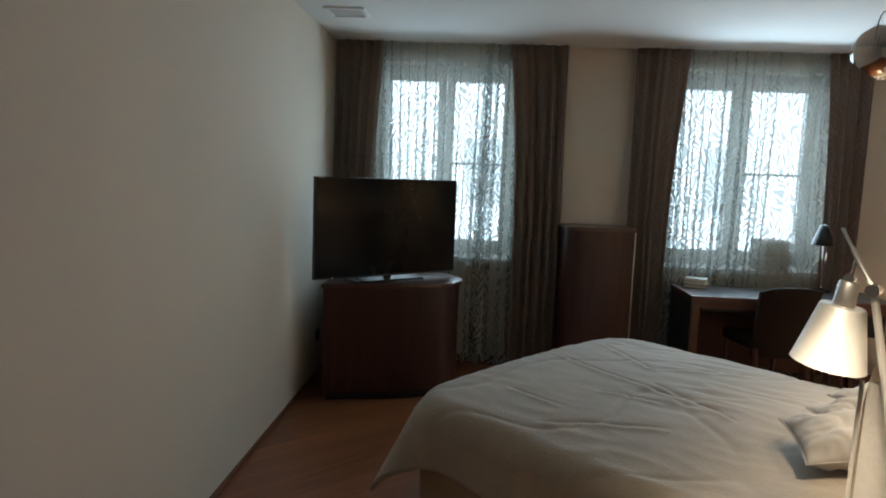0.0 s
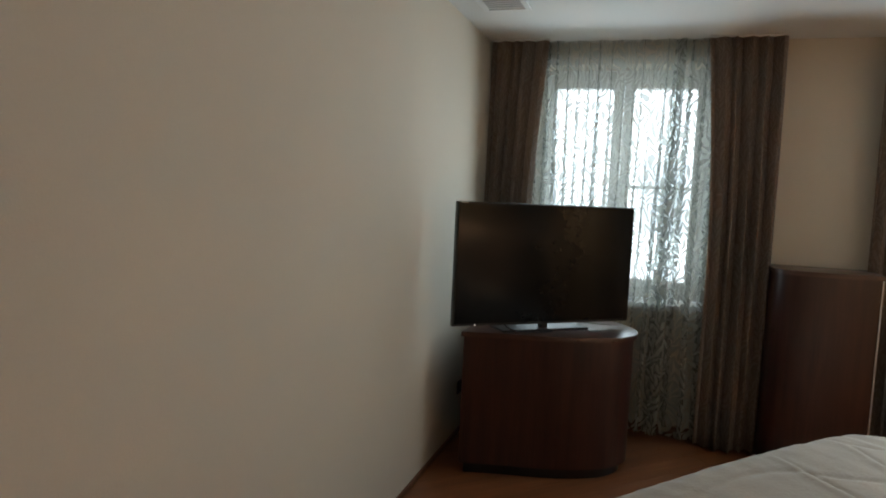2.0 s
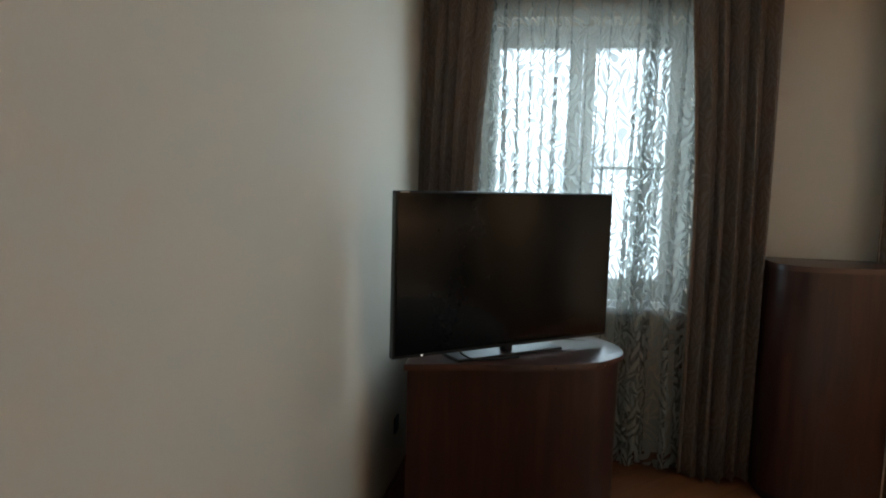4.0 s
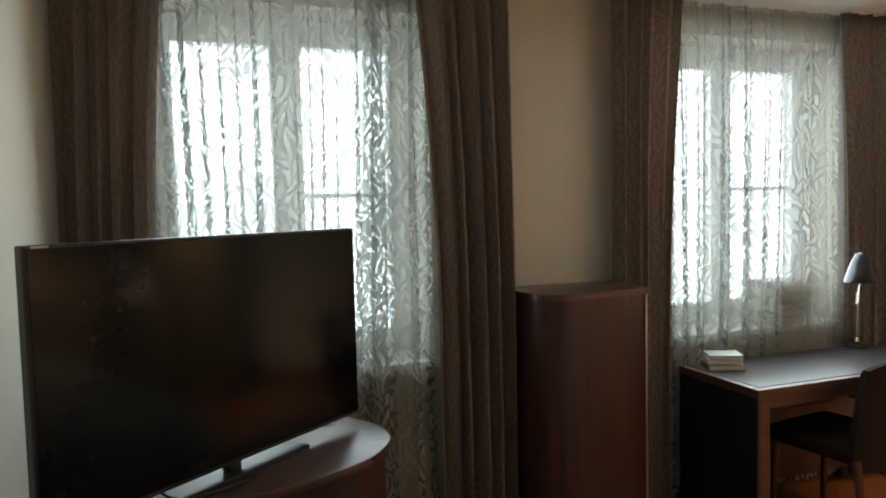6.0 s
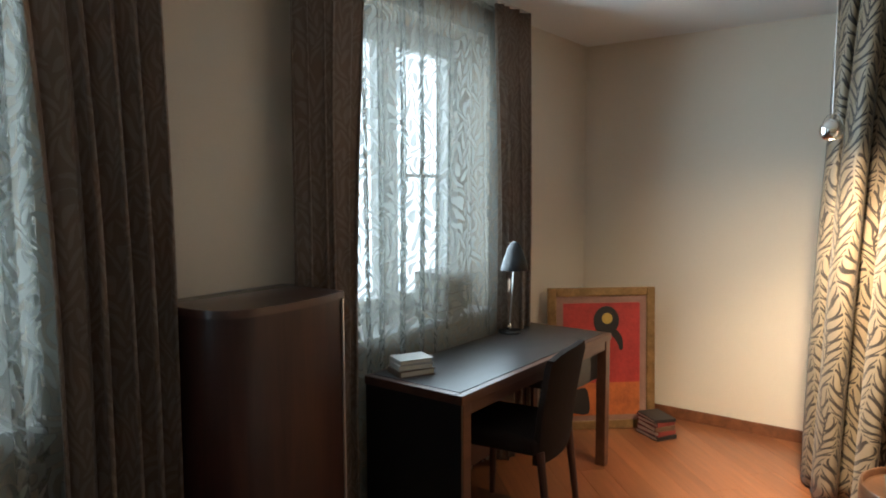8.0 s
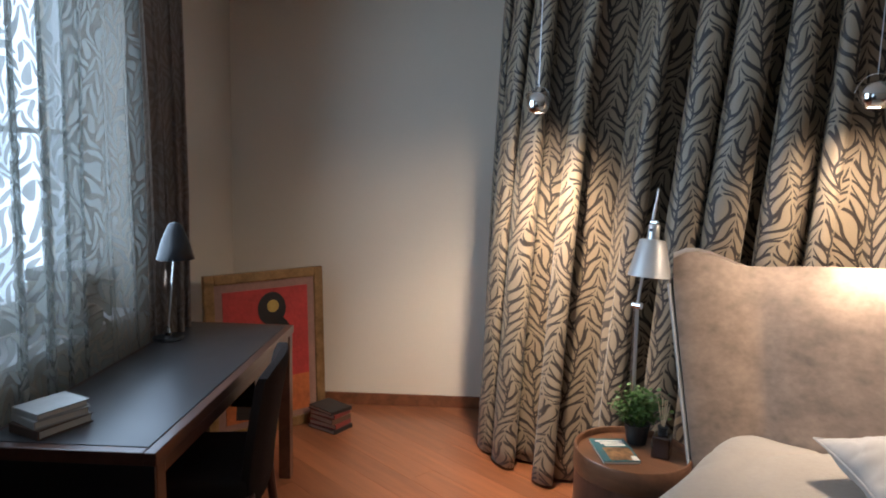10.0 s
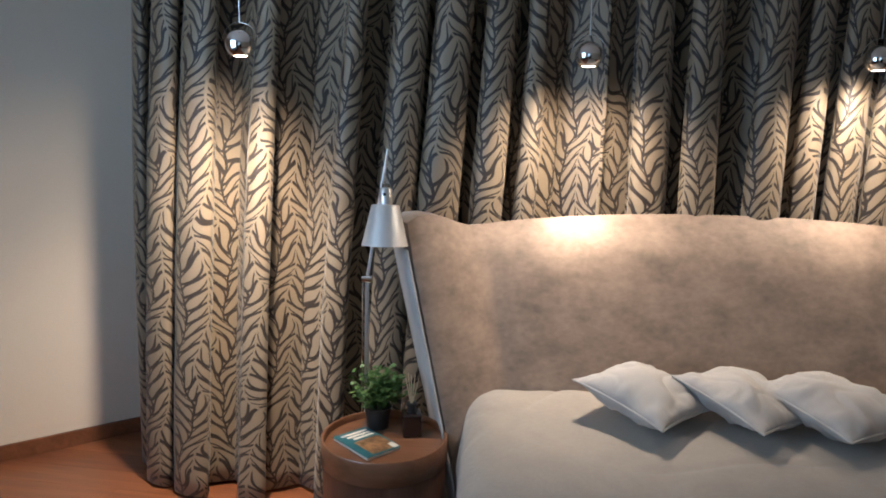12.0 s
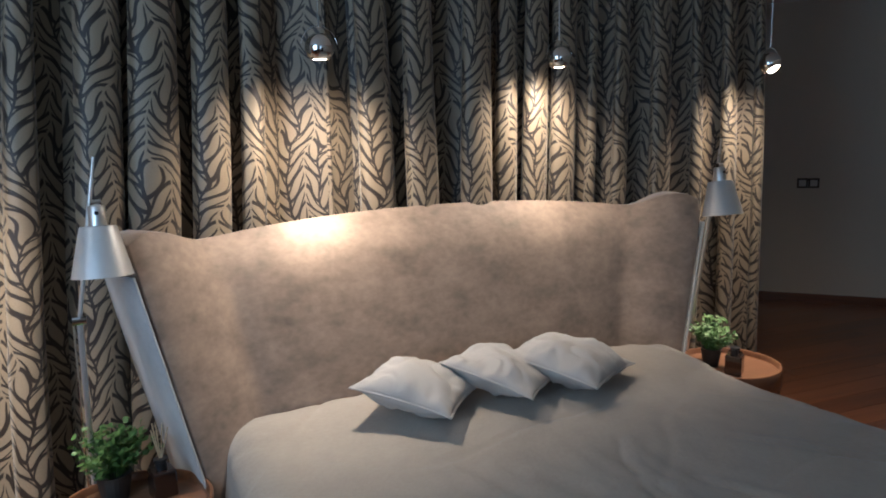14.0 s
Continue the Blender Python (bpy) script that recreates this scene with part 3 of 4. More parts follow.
stack("book", pose(4.73, 4.43, 0.0, 0, 0, 58), [(0.21, 0.150, 0.024, 0, 0, "black"), (0.195, 0.14, 0.028, 0, 5, "red"), (0.19, 0.145, 0.03, 0, -4, "brown"), (0.185, 0.14, 0.026, 0, 3, "red"), (0.20, 0.15, 0.02, 0, -6, "black")],
      ["dark book at the bottom of a pile on the floor", "red book in a pile on the floor", "brown book in a pile on the floor", "red book in a pile on the floor by the painting", "dark book on top of the floor pile"], "books on the floor")
stack("book", pose(3.50, 5.20, SILL, 0, 0, 5), [(0.24, 0.17, 0.04, 0, i * 3 % 7 - 3, ("cream", "grey")[i % 2]) for i in range(6)],
      ["pale book in a stack on the window sill behind the voile"] * 6, "books on the window sill")

# ---- desk lamp ----
t = thing("desk_lamp", pose(3.80, 4.945, 0.752), "black cone-shaded desk lamp with a thin metal stem", "lamp")
part("base", lathe([(0, 0), (0.062, 0), (0.065, 0.006), (0.06, 0.014), (0.016, 0.018), (0.012, 0.03), (0, 0.03)], 28), M_BLACK, t, smooth=False)
part("stem", rod((0, 0, 0.025), (-0.055, -0.065, 0.43), 0.004), M_ALU, t)
part("joint", rod((0, 0, 0.03), (0, 0, 0.06), 0.012, r2=0.008), M_CHROME, t)
bm = lathe([(0.072, 0.36), (0.076, 0.36), (0.060, 0.42), (0.040, 0.475), (0.022, 0.508), (0.0, 0.516)], 28, at=(-0.055, -0.065, 0))
part("shade", bm, M_BLACK, t, "black cone shade", smooth=True)
part("shade_inside", lathe([(0.070, 0.362), (0.055, 0.42), (0.0, 0.47)], 28, at=(-0.055, -0.065, 0)), M_PALE, t, smooth=True)

# ---- desk chair, its back to the room ----
t = thing("desk_chair", pose(3.30, 4.42, 0, 0, 0, 8), "dark brown upholstered chair with a curved back, pushed to the desk", "chair")
bm = box(-0.22, 0.22, -0.02, 0.40, 0.40, 0.48, 0.03, segs=3)
bend(part("seat", bm, M_CHAIR, t), 50)
bm = bmesh.new()
rows, cols = 10, 9
fr, bk_ = [], []
for j in range(rows + 1):
    f = j / rows
    z = 0.36 + 0.50 * f
    a, b_ = [], []
    for i in range(cols + 1):
        s = -1 + 2 * i / cols
        hw = 0.205 + 0.012 * f
        zz = z - (0.03 * abs(s) ** 3 if j == rows else 0)
        y = -0.04 - 0.07 * f ** 1.5 + 0.035 * s * s
        rim = 0.014 if (j in (0, rows) or i in (0, cols)) else 0.026
        a.append(bm.verts.new((s * hw, y - rim, zz))), b_.append(bm.verts.new((s * hw, y + rim, zz)))
    fr.append(a), bk_.append(b_)
for j in range(rows):
    for i in range(cols):
        bm.faces.new((fr[j][i], fr[j][i + 1], fr[j + 1][i + 1], fr[j + 1][i])), bm.faces.new((bk_[j + 1][i], bk_[j + 1][i + 1], bk_[j][i + 1], bk_[j][i]))
for j in range(rows):
    bm.faces.new((fr[j][0], fr[j + 1][0], bk_[j + 1][0], bk_[j][0])), bm.faces.new((bk_[j][cols], bk_[j + 1][cols], fr[j + 1][cols], fr[j][cols]))
for i in range(cols):
    bm.faces.new((bk_[0][i], bk_[0][i + 1], fr[0][i + 1], fr[0][i])), bm.faces.new((fr[rows][i], fr[rows][i + 1], bk_[rows][i + 1], bk_[rows][i]))
bend(part("backrest", bm, M_CHAIR, t), 60)
for x in (-0.19, 0.19):
    part("leg", rod((x, 0.37, 0.40), (x, 0.38, 0), 0.02, r2=0.014), M_DARKWOOD, t)
    part("leg", rod((x, -0.02, 0.42), (x, -0.07, 0), 0.02, r2=0.014), M_DARKWOOD, t)

# ---- leaning painting ----
PA, PB = Vector((4.40, 5.02, 0)), Vector((4.875, 4.50, 0))
ang = math.degrees(math.atan2(PB.y - PA.y, PB.x - PA.x))
mid = (PA + PB) / 2
PW, PH = (PB - PA).length, 0.915
t = thing("framed_painting", pose(mid.x - 0.01, mid.y - 0.01, 0.002, -3, 0, ang), "red abstract painting in a worn gilt frame, leaning in the corner", "painting")
bm = bmesh.new()
fw = 0.055
box(-PW / 2, -PW / 2 + fw, -0.018, 0.018, 0, PH, 0.006, bm), box(PW / 2 - fw, PW / 2, -0.018, 0.018, 0, PH, 0.006, bm)
box(-PW / 2 + fw, PW / 2 - fw, -0.018, 0.018, 0, fw, 0.006, bm), box(-PW / 2 + fw, PW / 2 - fw, -0.018, 0.018, PH - fw, PH, 0.006, bm)
part("picture_frame", bm, M_GOLD, t, "worn gilt frame")
M_MAT = mat("picture_mount", (0.30, 0.17, 0.13), 0.8, var=0.2)
M_RED = mat("red_paint_canvas", (0.42, 0.035, 0.03), 0.6, var=0.3, scale=9, grain=60, bump=0.1)
M_ORANGE = mat("orange_paint_canvas", (0.46, 0.12, 0.03), 0.6, var=0.35, scale=9, grain=60, bump=0.1)
M_INK = mat("black_paint_canvas", (0.015, 0.013, 0.012), 0.5, var=0.2)
M_OCHRE = mat("ochre_paint_canvas", (0.50, 0.33, 0.07), 0.6, var=0.2)
part("mount", box(-PW / 2 + fw, PW / 2 - fw, -0.004, 0.012, fw, PH - fw), M_MAT, t)
part("canvas", box(-PW / 2 + 0.10, PW / 2 - 0.10, -0.009, -0.004, 0.30, PH - 0.10), M_RED, t, "crimson painted field")
part("canvas", box(-PW / 2 + 0.10, PW / 2 - 0.10, -0.009, -0.004, 0.09, 0.30), M_ORANGE, t, "orange painted field")


def blot(outline, y, mtl, name):
    bm = bmesh.new()
    a = [bm.verts.new((x, y, z)) for x, z in outline]
    b = [bm.verts.new((x, y - 0.002, z)) for x, z in outline]
    bm.faces.new(b)
    for i in range(len(a)):
        bm.faces.new((a[i], a[(i + 1) % len(a)], b[(i + 1) % len(b)], b[i]))
    return part(name, bm, mtl, t)


ring = lambda cx, cz, rx, rz, n=20: [(cx + rx * math.cos(2 * math.pi * i / n), cz + rz * math.sin(2 * math.pi * i / n)) for i in range(n)]
blot(ring(0.03, 0.70, 0.085, 0.095), -0.009, M_INK, "painted_head")
blot(ring(0.035, 0.715, 0.035, 0.035), -0.012, M_OCHRE, "painted_eye")
blot(spline([(0.06, 0.66), (0.10, 0.64), (0.135, 0.59), (0.14, 0.52), (0.12, 0.51), (0.10, 0.56), (0.06, 0.61)], 3), -0.009, M_INK, "painted_hook")
blot(spline([(-0.20, 0.11), (-0.09, 0.10), (-0.085, 0.20), (-0.11, 0.27), (-0.19, 0.25)], 3), -0.009, M_INK, "painted_shadow")

# ---- bed ----
bed = thing("bed", bed_pose(0, 0), "wide upholstered bed with a tall winged headboard, cream bedspread smoothed over", "bed")
HX, HY, TOP = 0.92, 1.90, 0.56
R_ = 0.16
corner = [(HX - 0.04 - R_ + R_ * math.cos(radians(a)), HY - 0.04 - R_ + R_ * math.sin(radians(a))) for a in range(0, 91, 15)]
outline = [(-HX + 0.04, 0.03), (HX - 0.04, 0.03)] + corner + [(-x, y) for x, y in corner[::-1]]
bend(part("bed_base", prism(outline, 0.05, 0.36, 0.02), M_BEDBASE, bed, "beige upholstered base"), 40)
bend(part("mattress", prism([(x * 0.97, 0.03 + (y - 0.03) * 0.98) for x, y in outline], 0.36, TOP - 0.045, 0.05), M_PILLOW, bed), 40)
for x in (-0.80, 0.80):
    for y in (0.15, 1.75):
        part("bed_foot", rod((x, y, 0.05), (x, y, 0), 0.03, r2=0.022), M_BLACK, bed)
bm = bmesh.new()
DROP, NX, NY, RC = 0.20, 180, 170, 0.26
CREASES = [(0.1, 1.76, 0.02, 1.44), (0.02, 1.44, -0.02, 0.92), (-0.22, 1.31, -0.13, 1.08), (0.49, 1.72, 0.29, 1.33), (0.29, 1.33, 0.65, 0.95), (-0.72, 1.28, -0.58, 1.16), (-0.58, 1.16, -0.41, 0.94), (-0.02, 0.92, -0.1, 0.78), (0.07, 1.2, -0.01, 0.93), (-0.51, 1.57, -0.51, 1.34)]
gv = []
for j in range(NY + 1):
    row = []
    Y = 0.08 + (HY + DROP - 0.08) * j / NY
    for i in range(NX + 1):
        X = -(HX + DROP) + 2 * (HX + DROP) * i / NX
        r0 = 0.10
        ox, oy = max(0.0, abs(X) - (HX - RC)), max(0.0, Y - (HY - RC))
        far = math.hypot(ox, oy)
        o = max(0.0, far - (RC - r0))
        arc = r0 * math.pi / 2
        if o > 0:
            dx, dy = ox / far, oy / far
            if o < arc:
                a = o / r0
                out, down = r0 * math.sin(a), r0 * (1 - math.cos(a))
            else:
                out, down = r0 + 0.10 * (o - arc), r0 + 0.985 * (o - arc)
            sway = 0.018 * math.sin(11 * (X + Y)) * min(1, max(0, o - 0.1) * 3)
            if ox > 0 and oy > 0:
                sway += 0.45 * math.sin(2 * math.atan2(oy, ox)) ** 2 * max(0, o - 0.1)
            px = math.copysign(min(abs(X), HX - RC) + dx * (RC - r0 + out + sway), X)
            py = min(Y, HY - RC) + dy * (RC - r0 + out + sway)
        else:
            down, px, py = 0.0, X, Y
        q = Vector((px * 1.6, py * 1.6, 0))
        w2 = Vector((px * 9 + py * 2, py * 3.2 - px, 3.0))
        wr = 0.010 * noise.noise(q * 1.3) - 0.014 * abs(noise.noise(w2)) * (0.4 + noise.noise(q * 0.9) ** 2 * 4) - 0.010 * max(0, 0.05 - abs(noise.noise(q * 1.1 + Vector((3, 1, 2))))) * 12
        for x0, y0, x1, y1 in CREASES:
            k = ((px - x0) * (x1 - x0) + (py - y0) * (y1 - y0)) / ((x1 - x0) ** 2 + (y1 - y0) ** 2)
            if -0.15 < k < 1.15:
                off = (px - x0) * (y1 - y0) - (py - y0) * (x1 - x0)
                off = off / math.hypot(x1 - x0, y1 - y0) + 0.012 * noise.noise(Vector((px * 9, py * 9, x0)))
                fade = min(1, (k + 0.15) * 4, (1.15 - k) * 4)
                wr += fade * (0.007 * math.exp(-((off - 0.022) / 0.022) ** 2) - 0.009 * math.exp(-(off / 0.014) ** 2))
        crown = 0.03 * (1 - (px / 1.0) ** 2) + 0.03 * min(1, max(0, py - 0.7)) + 0.03 * math.exp(-((py - 0.22) / 0.2) ** 2)
        pz = TOP + crown + wr - down
        row.append(bm.verts.new((px, py, max(0.07 + 0.01 * math.sin(9 * (X + Y)), pz))))
    gv.append(row)
for j in range(NY):
    for i in range(NX):
        bm.faces.new((gv[j][i], gv[j][i + 1], gv[j + 1][i + 1], gv[j + 1][i]))
HEM = [r[0].co.copy() for r in gv] + [v.co.copy() for v in gv[NY][1:]] + [r[NX].co.copy() for r in gv[-2::-1]]
cover = tagged(part("bedspread", bm, M_COVER, smooth=True), "cream quilted bedspread draped over the wide bed", "bedspread")
cover.matrix_world = bed_pose(0, 0)
thick(cover, 0.012, 1.0)
bm = bmesh.new()
for a, b in zip(HEM, HEM[1:]):
    rod(a, b, 0.007, bm, 6)
part("hem", bm, M_COVER, cover, "stitched hem", smooth=True)

# headboard: a padded slab with wings that come forward at the sides and taper downwards
bm = bmesh.new()
NS, NZ = 64, 22


def top_line(x):
    a = abs(x)
    z = 1.24 - 0.065 * min(1, a / 0.95) ** 2.2
    if a > 0.90:
        k = min(1, (a - 0.90) / 0.18)
        z += 0.058 * k * k * (3 - 2 * k)
        if a > 1.09:
            z -= 0.05 * ((a - 1.09) / 0.08) ** 2
    return z


front, back = [], []
for j in range(NZ + 1):
    f = j / NZ
    fa, ba = [], []
    for i in range(NS + 1):
        s = -1 + 2 * i / NS
        half = 0.86 + 0.245 * f
        x = s * half + 0.045
        fold = max(0, min(1, (abs(s) - 0.77) / 0.23))
        wing = (0.075 + 0.115 * f) * fold - 0.012 * math.exp(-((abs(s) - 0.77) / 0.022) ** 2)
        pad = -0.03 + 0.05 * (1 - f) - 0.075 * max(0, (f - 0.84) / 0.16) ** 2 * (1 - 0.6 * max(0, abs(s) - 0.7) / 0.3)
        z = 0.06 + (top_line(s * 1.15) - 0.06) * f
        edge = 0.022 if abs(s) > 0.99 else 0
        lean = 0.13 * (1 - f)
        fa.append(bm.verts.new((x, wing + pad - edge * 0.3 + lean, z)))
        ba.append(bm.verts.new((x + math.copysign(0.088 * max(0, abs(s) - 0.8) / 0.2, s), -0.10 + wing * 0.15, z - 0.004)))
    front.append(fa), back.append(ba)
for j in range(NZ):
    for i in range(NS):
        bm.faces.new((front[j][i + 1], front[j][i], front[j + 1][i], front[j + 1][i + 1]))
        bm.faces.new((back[j][i], back[j][i + 1], back[j + 1][i + 1], back[j + 1][i]))
    bm.faces.new((front[j][0], back[j][0], back[j + 1][0], front[j + 1][0])), bm.faces.new((back[j][NS], front[j][NS], front[j + 1][NS], back[j + 1][NS]))
for i in range(NS):
    bm.faces.new((front[NZ][i + 1], front[NZ][i], back[NZ][i], back[NZ][i + 1])), bm.faces.new((front[0][i], front[0][i + 1], back[0][i + 1], back[0][i]))
bmesh.ops.recalc_face_normals(bm, faces=bm.faces[:])
rim = [e for e in bm.edges if len(e.link_faces) == 2 and e.calc_face_angle() > 0.9]
bmesh.ops.bevel(bm, geom=rim, offset=0.022, segments=3, affect="EDGES", profile=0.5, clamp_overlap=True)
bend(part("headboard", bm, M_VELVET, bed, "tall taupe velvet headboard with forward-curving wings"), 60)
for sx in (-1, 1):
    bm = bmesh.new()
    A = [Vector((0.045 + sx * (0.86 + 0.245 * f + 0.008), (0.045 + 0.115 * f) + 0.18 * (1 - f) - 0.016, 0.06 + (top_line(1.16) - 0.06) * f)) for f in [k / 14 for k in range(14)]]
    Bk = [Vector((0.045 + sx * (0.86 + 0.245 * f + 0.095), -0.10 + (0.05 + 0.08 * f) * 0.15 + 0.008, p.z)) for f, p in zip([k / 14 for k in range(14)], A)]
    va, vb = [bm.verts.new(p) for p in A], [bm.verts.new(p) for p in Bk]
    va2, vb2 = [bm.verts.new(p + Vector((sx * 0.008, 0, 0))) for p in A], [bm.verts.new(p + Vector((sx * 0.008, 0, 0))) for p in Bk]
    for k in range(len(A) - 1):
        bm.faces.new((va2[k], vb2[k], vb2[k + 1], va2[k + 1])), bm.faces.new((va[k], va[k + 1], vb[k + 1], vb[k]))
        bm.faces.new((va[k], va2[k], va2[k + 1], va[k + 1])), bm.faces.new((vb[k], vb[k + 1], vb2[k + 1], vb2[k]))
    bmesh.ops.recalc_face_normals(bm, faces=bm.faces[:])
    part("wing_side", bm, M_PIPE, bed, "pale grey side panel of the wing", smooth=True)
    cord("piping", [p + Vector((sx * 0.004, 0.012, 0)) for p in A], 0.005, M_PIPE, bed, "pale corded seam along the wing")


def pillow(m, w, h, t, seed, label):
    rnd = random.Random(seed)
    bm = bmesh.new()
    N = 40
    sheets = []
    ph = [rnd.uniform(0, 6) for _ in range(4)]
    for side in (1, -1):
        g = []
        for j in range(N + 1):
            r = []
            for i in range(N + 1):
                a, b = -1 + 2 * i / N, -1 + 2 * j / N
                pinch = 1 - 0.09 * (1 - a * a) * abs(b) ** 3, 1 - 0.09 * (1 - b * b) * abs(a) ** 3
                x, y = a * w / 2 * pinch[1], b * h / 2 * pinch[0]
                k = max(0, (1 - abs(a) ** 2.2)) ** 0.62 * max(0, (1 - abs(b) ** 2.2)) ** 0.62
                z = side * (t / 2) * k
                z += 0.03 * k * noise.noise(Vector((a * 1.6 + ph[0], b * 1.6 + ph[1], side * 2 + ph[2])))
                z -= 0.010 * max(0, 0.16 - abs(noise.noise(Vector((a * 1.7 + ph[1], b * 1.7 + ph[2], 9 + ph[0]))))) * 6 * k
                near = max(0, 4 * k * (1 - k)) if k < 1 else 0
                fold = noise.noise(Vector((a * 8 + ph[0], b * 1.3, ph[1]))) if abs(b) > abs(a) else noise.noise(Vector((a * 1.3, b * 8 + ph[2], ph[3])))
                z += side * 0.007 * near * fold * min(1, abs(abs(a) - abs(b)) * 5)
                z += 0.004 * math.sin(9 * a * b + ph[3]) * (1 - k) * k * 4
                r.append(bm.verts.new((x, y, z)))
            g.append(r)
        sheets.append(g)
    for g, flip in ((sheets[0], False), (sheets[1], True)):
        for j in range(N):
            for i in range(N):
                q = (g[j][i], g[j][i + 1], g[j + 1][i + 1], g[j + 1][i])
                bm.faces.new(q[::-1] if flip else q)
    g = sheets[0]
    loop = [v.co.copy() for v in g[0][:-1]] + [r[-1].co.copy() for r in g[:-1]] + [v.co.copy() for v in g[-1][:0:-1]] + [r[0].co.copy() for r in g[:0:-1]]
    bmesh.ops.remove_doubles(bm, verts=bm.verts[:], dist=0.0015)
    ob = tagged(part("cushion", bm, M_PILLOW, smooth=True), label, "cushion", "cushions on the bed")
    ob.matrix_world = m
    cord("piping", loop, 0.0035, M_PILLOW, ob, closed=True)
    return ob


# corners point to the foot of the bed; each cushion leans on its neighbour
pillow(bed_pose(0.34, 0.325, 0.700) @ pose(0, 0, 0, -6, -9, 0) @ pose(0, 0, 0, 0, 0, 46), 0.335, 0.335, 0.128, 1, "off-white linen cushion lying on the bedspread")
pillow(bed_pose(0.035, 0.335, 0.705) @ pose(0, 0, 0, -7, -13, 0) @ pose(0, 0, 0, 0, 0, 40), 0.33, 0.33, 0.118, 2, "off-white linen cushion tilted on the cushion beside it")
pillow(bed_pose(-0.235, 0.345, 0.700) @ pose(0, 0, 0, -6, -8, 0) @ pose(0, 0, 0, 0, 0, 31), 0.375, 0.36, 0.14, 3, "plump off-white linen cushion lying on the bedspread")


# ---- bedside tables with their things ----
def drum_table(m):
    t = thing("bedside_table", m, "round drum-shaped wooden bedside table with a raised rim", "bedside table", "bedside tables")
    part("body", lathe([(0, 0), (0.210, 0), (0.214, 0.004), (0.214, 0.12), (0.210, 0.124), (0.210, 0.130), (0.214, 0.134), (0.214, 0.39), (0, 0.39)], 56), M_TABLE, t)
    part("rim", lathe([(0.19, 0.39), (0.216, 0.39), (0.220, 0.395), (0.220, 0.472), (0.217, 0.476), (0.211, 0.476), (0.208, 0.472), (0.206, 0.452), (0.19, 0.448)], 56), M_TABLETOP, t)
    part("tray", lathe([(0, 0.448), (0.2065, 0.450)], 56), M_TABLETOP, t)
    for k in t.children:
        bend(k, 40)
    return t


def plant(m, seed, label):
    rnd = random.Random(seed)
    t = thing("potted_plant", m, label, "plant", "small potted plants")
    part("pot", lathe([(0, 0), (0.040, 0), (0.052, 0.092), (0.054, 0.096), (0.048, 0.096), (0.045, 0.085), (0, 0.085)], 24), M_POT, t, smooth=False)
    stems, leaves = bmesh.new(), bmesh.new()
    for s in range(58):
        a, r = rnd.uniform(0, 6.28), rnd.uniform(0.015, 0.130)
        h = rnd.uniform(0.05, 0.145) * (1.2 - r * 4.0) + 0.035
        tip = Vector((r * math.cos(a), r * math.sin(a), 0.085 + h))
        base = Vector((0.02 * math.cos(a), 0.02 * math.sin(a), 0.08))
        rod(base, tip, 0.0012, stems, 4)
        for k in range(9):
            f = 0.35 + 0.65 * k / 8
            c = base.lerp(tip, f) + Vector((rnd.uniform(-1, 1), rnd.uniform(-1, 1), rnd.uniform(-0.7, 0.8))) * 0.016
            d = Vector((rnd.uniform(-1, 1), rnd.uniform(-1, 1), rnd.uniform(-0.2, 0.9))).normalized()
            w = d.cross(Vector((0.3, 0.2, 1))).normalized()
            nn = d.cross(w).normalized()
            L, W = rnd.uniform(0.016, 0.026), rnd.uniform(0.008, 0.012)
            q = [c, c + d * L * 0.35 + w * W + nn * 0.002, c + d * L * 0.8 + w * W * 0.7, c + d * L, c + d * L * 0.8 - w * W * 0.7, c + d * L * 0.35 - w * W + nn * 0.002]
            leaves.faces.new([leaves.verts.new(p) for p in q])
    part("stalk", stems, M_LEAFGREEN, t)
    part("foliage", leaves, M_LEAFGREEN, t)
    return t


def diffuser(m, sticks, label):
    t = thing("reed_diffuser", m, label, "diffuser")
    gl = bpy.data.materials.get("dark_glass") or mat("dark_glass", (0.018, 0.010, 0.008), 0.12, var=0.2, bump=0, coat=0.5)
    part("bottle", box(-0.034, 0.034, -0.034, 0.034, 0, 0.085, 0.008, segs=3), gl, t, "square dark glass bottle")
    part("neck", lathe([(0, 0.085), (0.016, 0.085), (0.016, 0.108), (0.020, 0.110), (0.020, 0.118), (0, 0.118)], 20), M_BLACK, t)
    part("paper_label", box(-0.018, 0.018, -0.0358, -0.0345, 0.025, 0.055), M_TABLE, t)
    for k in range(sticks):
        a = -0.5 + k / max(1, sticks - 1)
        part("reed", rod((0.004 * a, 0, 0.11), (0.045 * a, 0.02 * math.cos(5 * k), 0.215 + 0.01 * (k % 2)), 0.0018, n=6), M_REED, t)
    return t


T1, T2 = (1.205, 0.245), (-1.215, 0.175)
drum_table(bed_pose(*T1))
copy_thing(bpy.data.objects["bedside_table"], bed_pose(*T2))
plant(bed_pose(T1[0] + 0.045, T1[1] - 0.12, 0.450) @ Matrix.Diagonal((0.95, 0.95, 0.84, 1)), 5, "small leafy green plant in a dark pot on the bedside table")
plant(bed_pose(T2[0] + 0.04, T2[1] - 0.06, 0.450) @ Matrix.Diagonal((0.84, 0.84, 0.84, 1)), 6, "small leafy green plant in a dark pot on the bedside table")
diffuser(bed_pose(T1[0] - 0.085, T1[1] - 0.07, 0.450, 15), 5, "reed diffuser in a dark square bottle beside the plant")
diffuser(bed_pose(T2[0] + 0.04, T2[1] + 0.07, 0.450, 30), 0, "dark square glass bottle beside the plant")
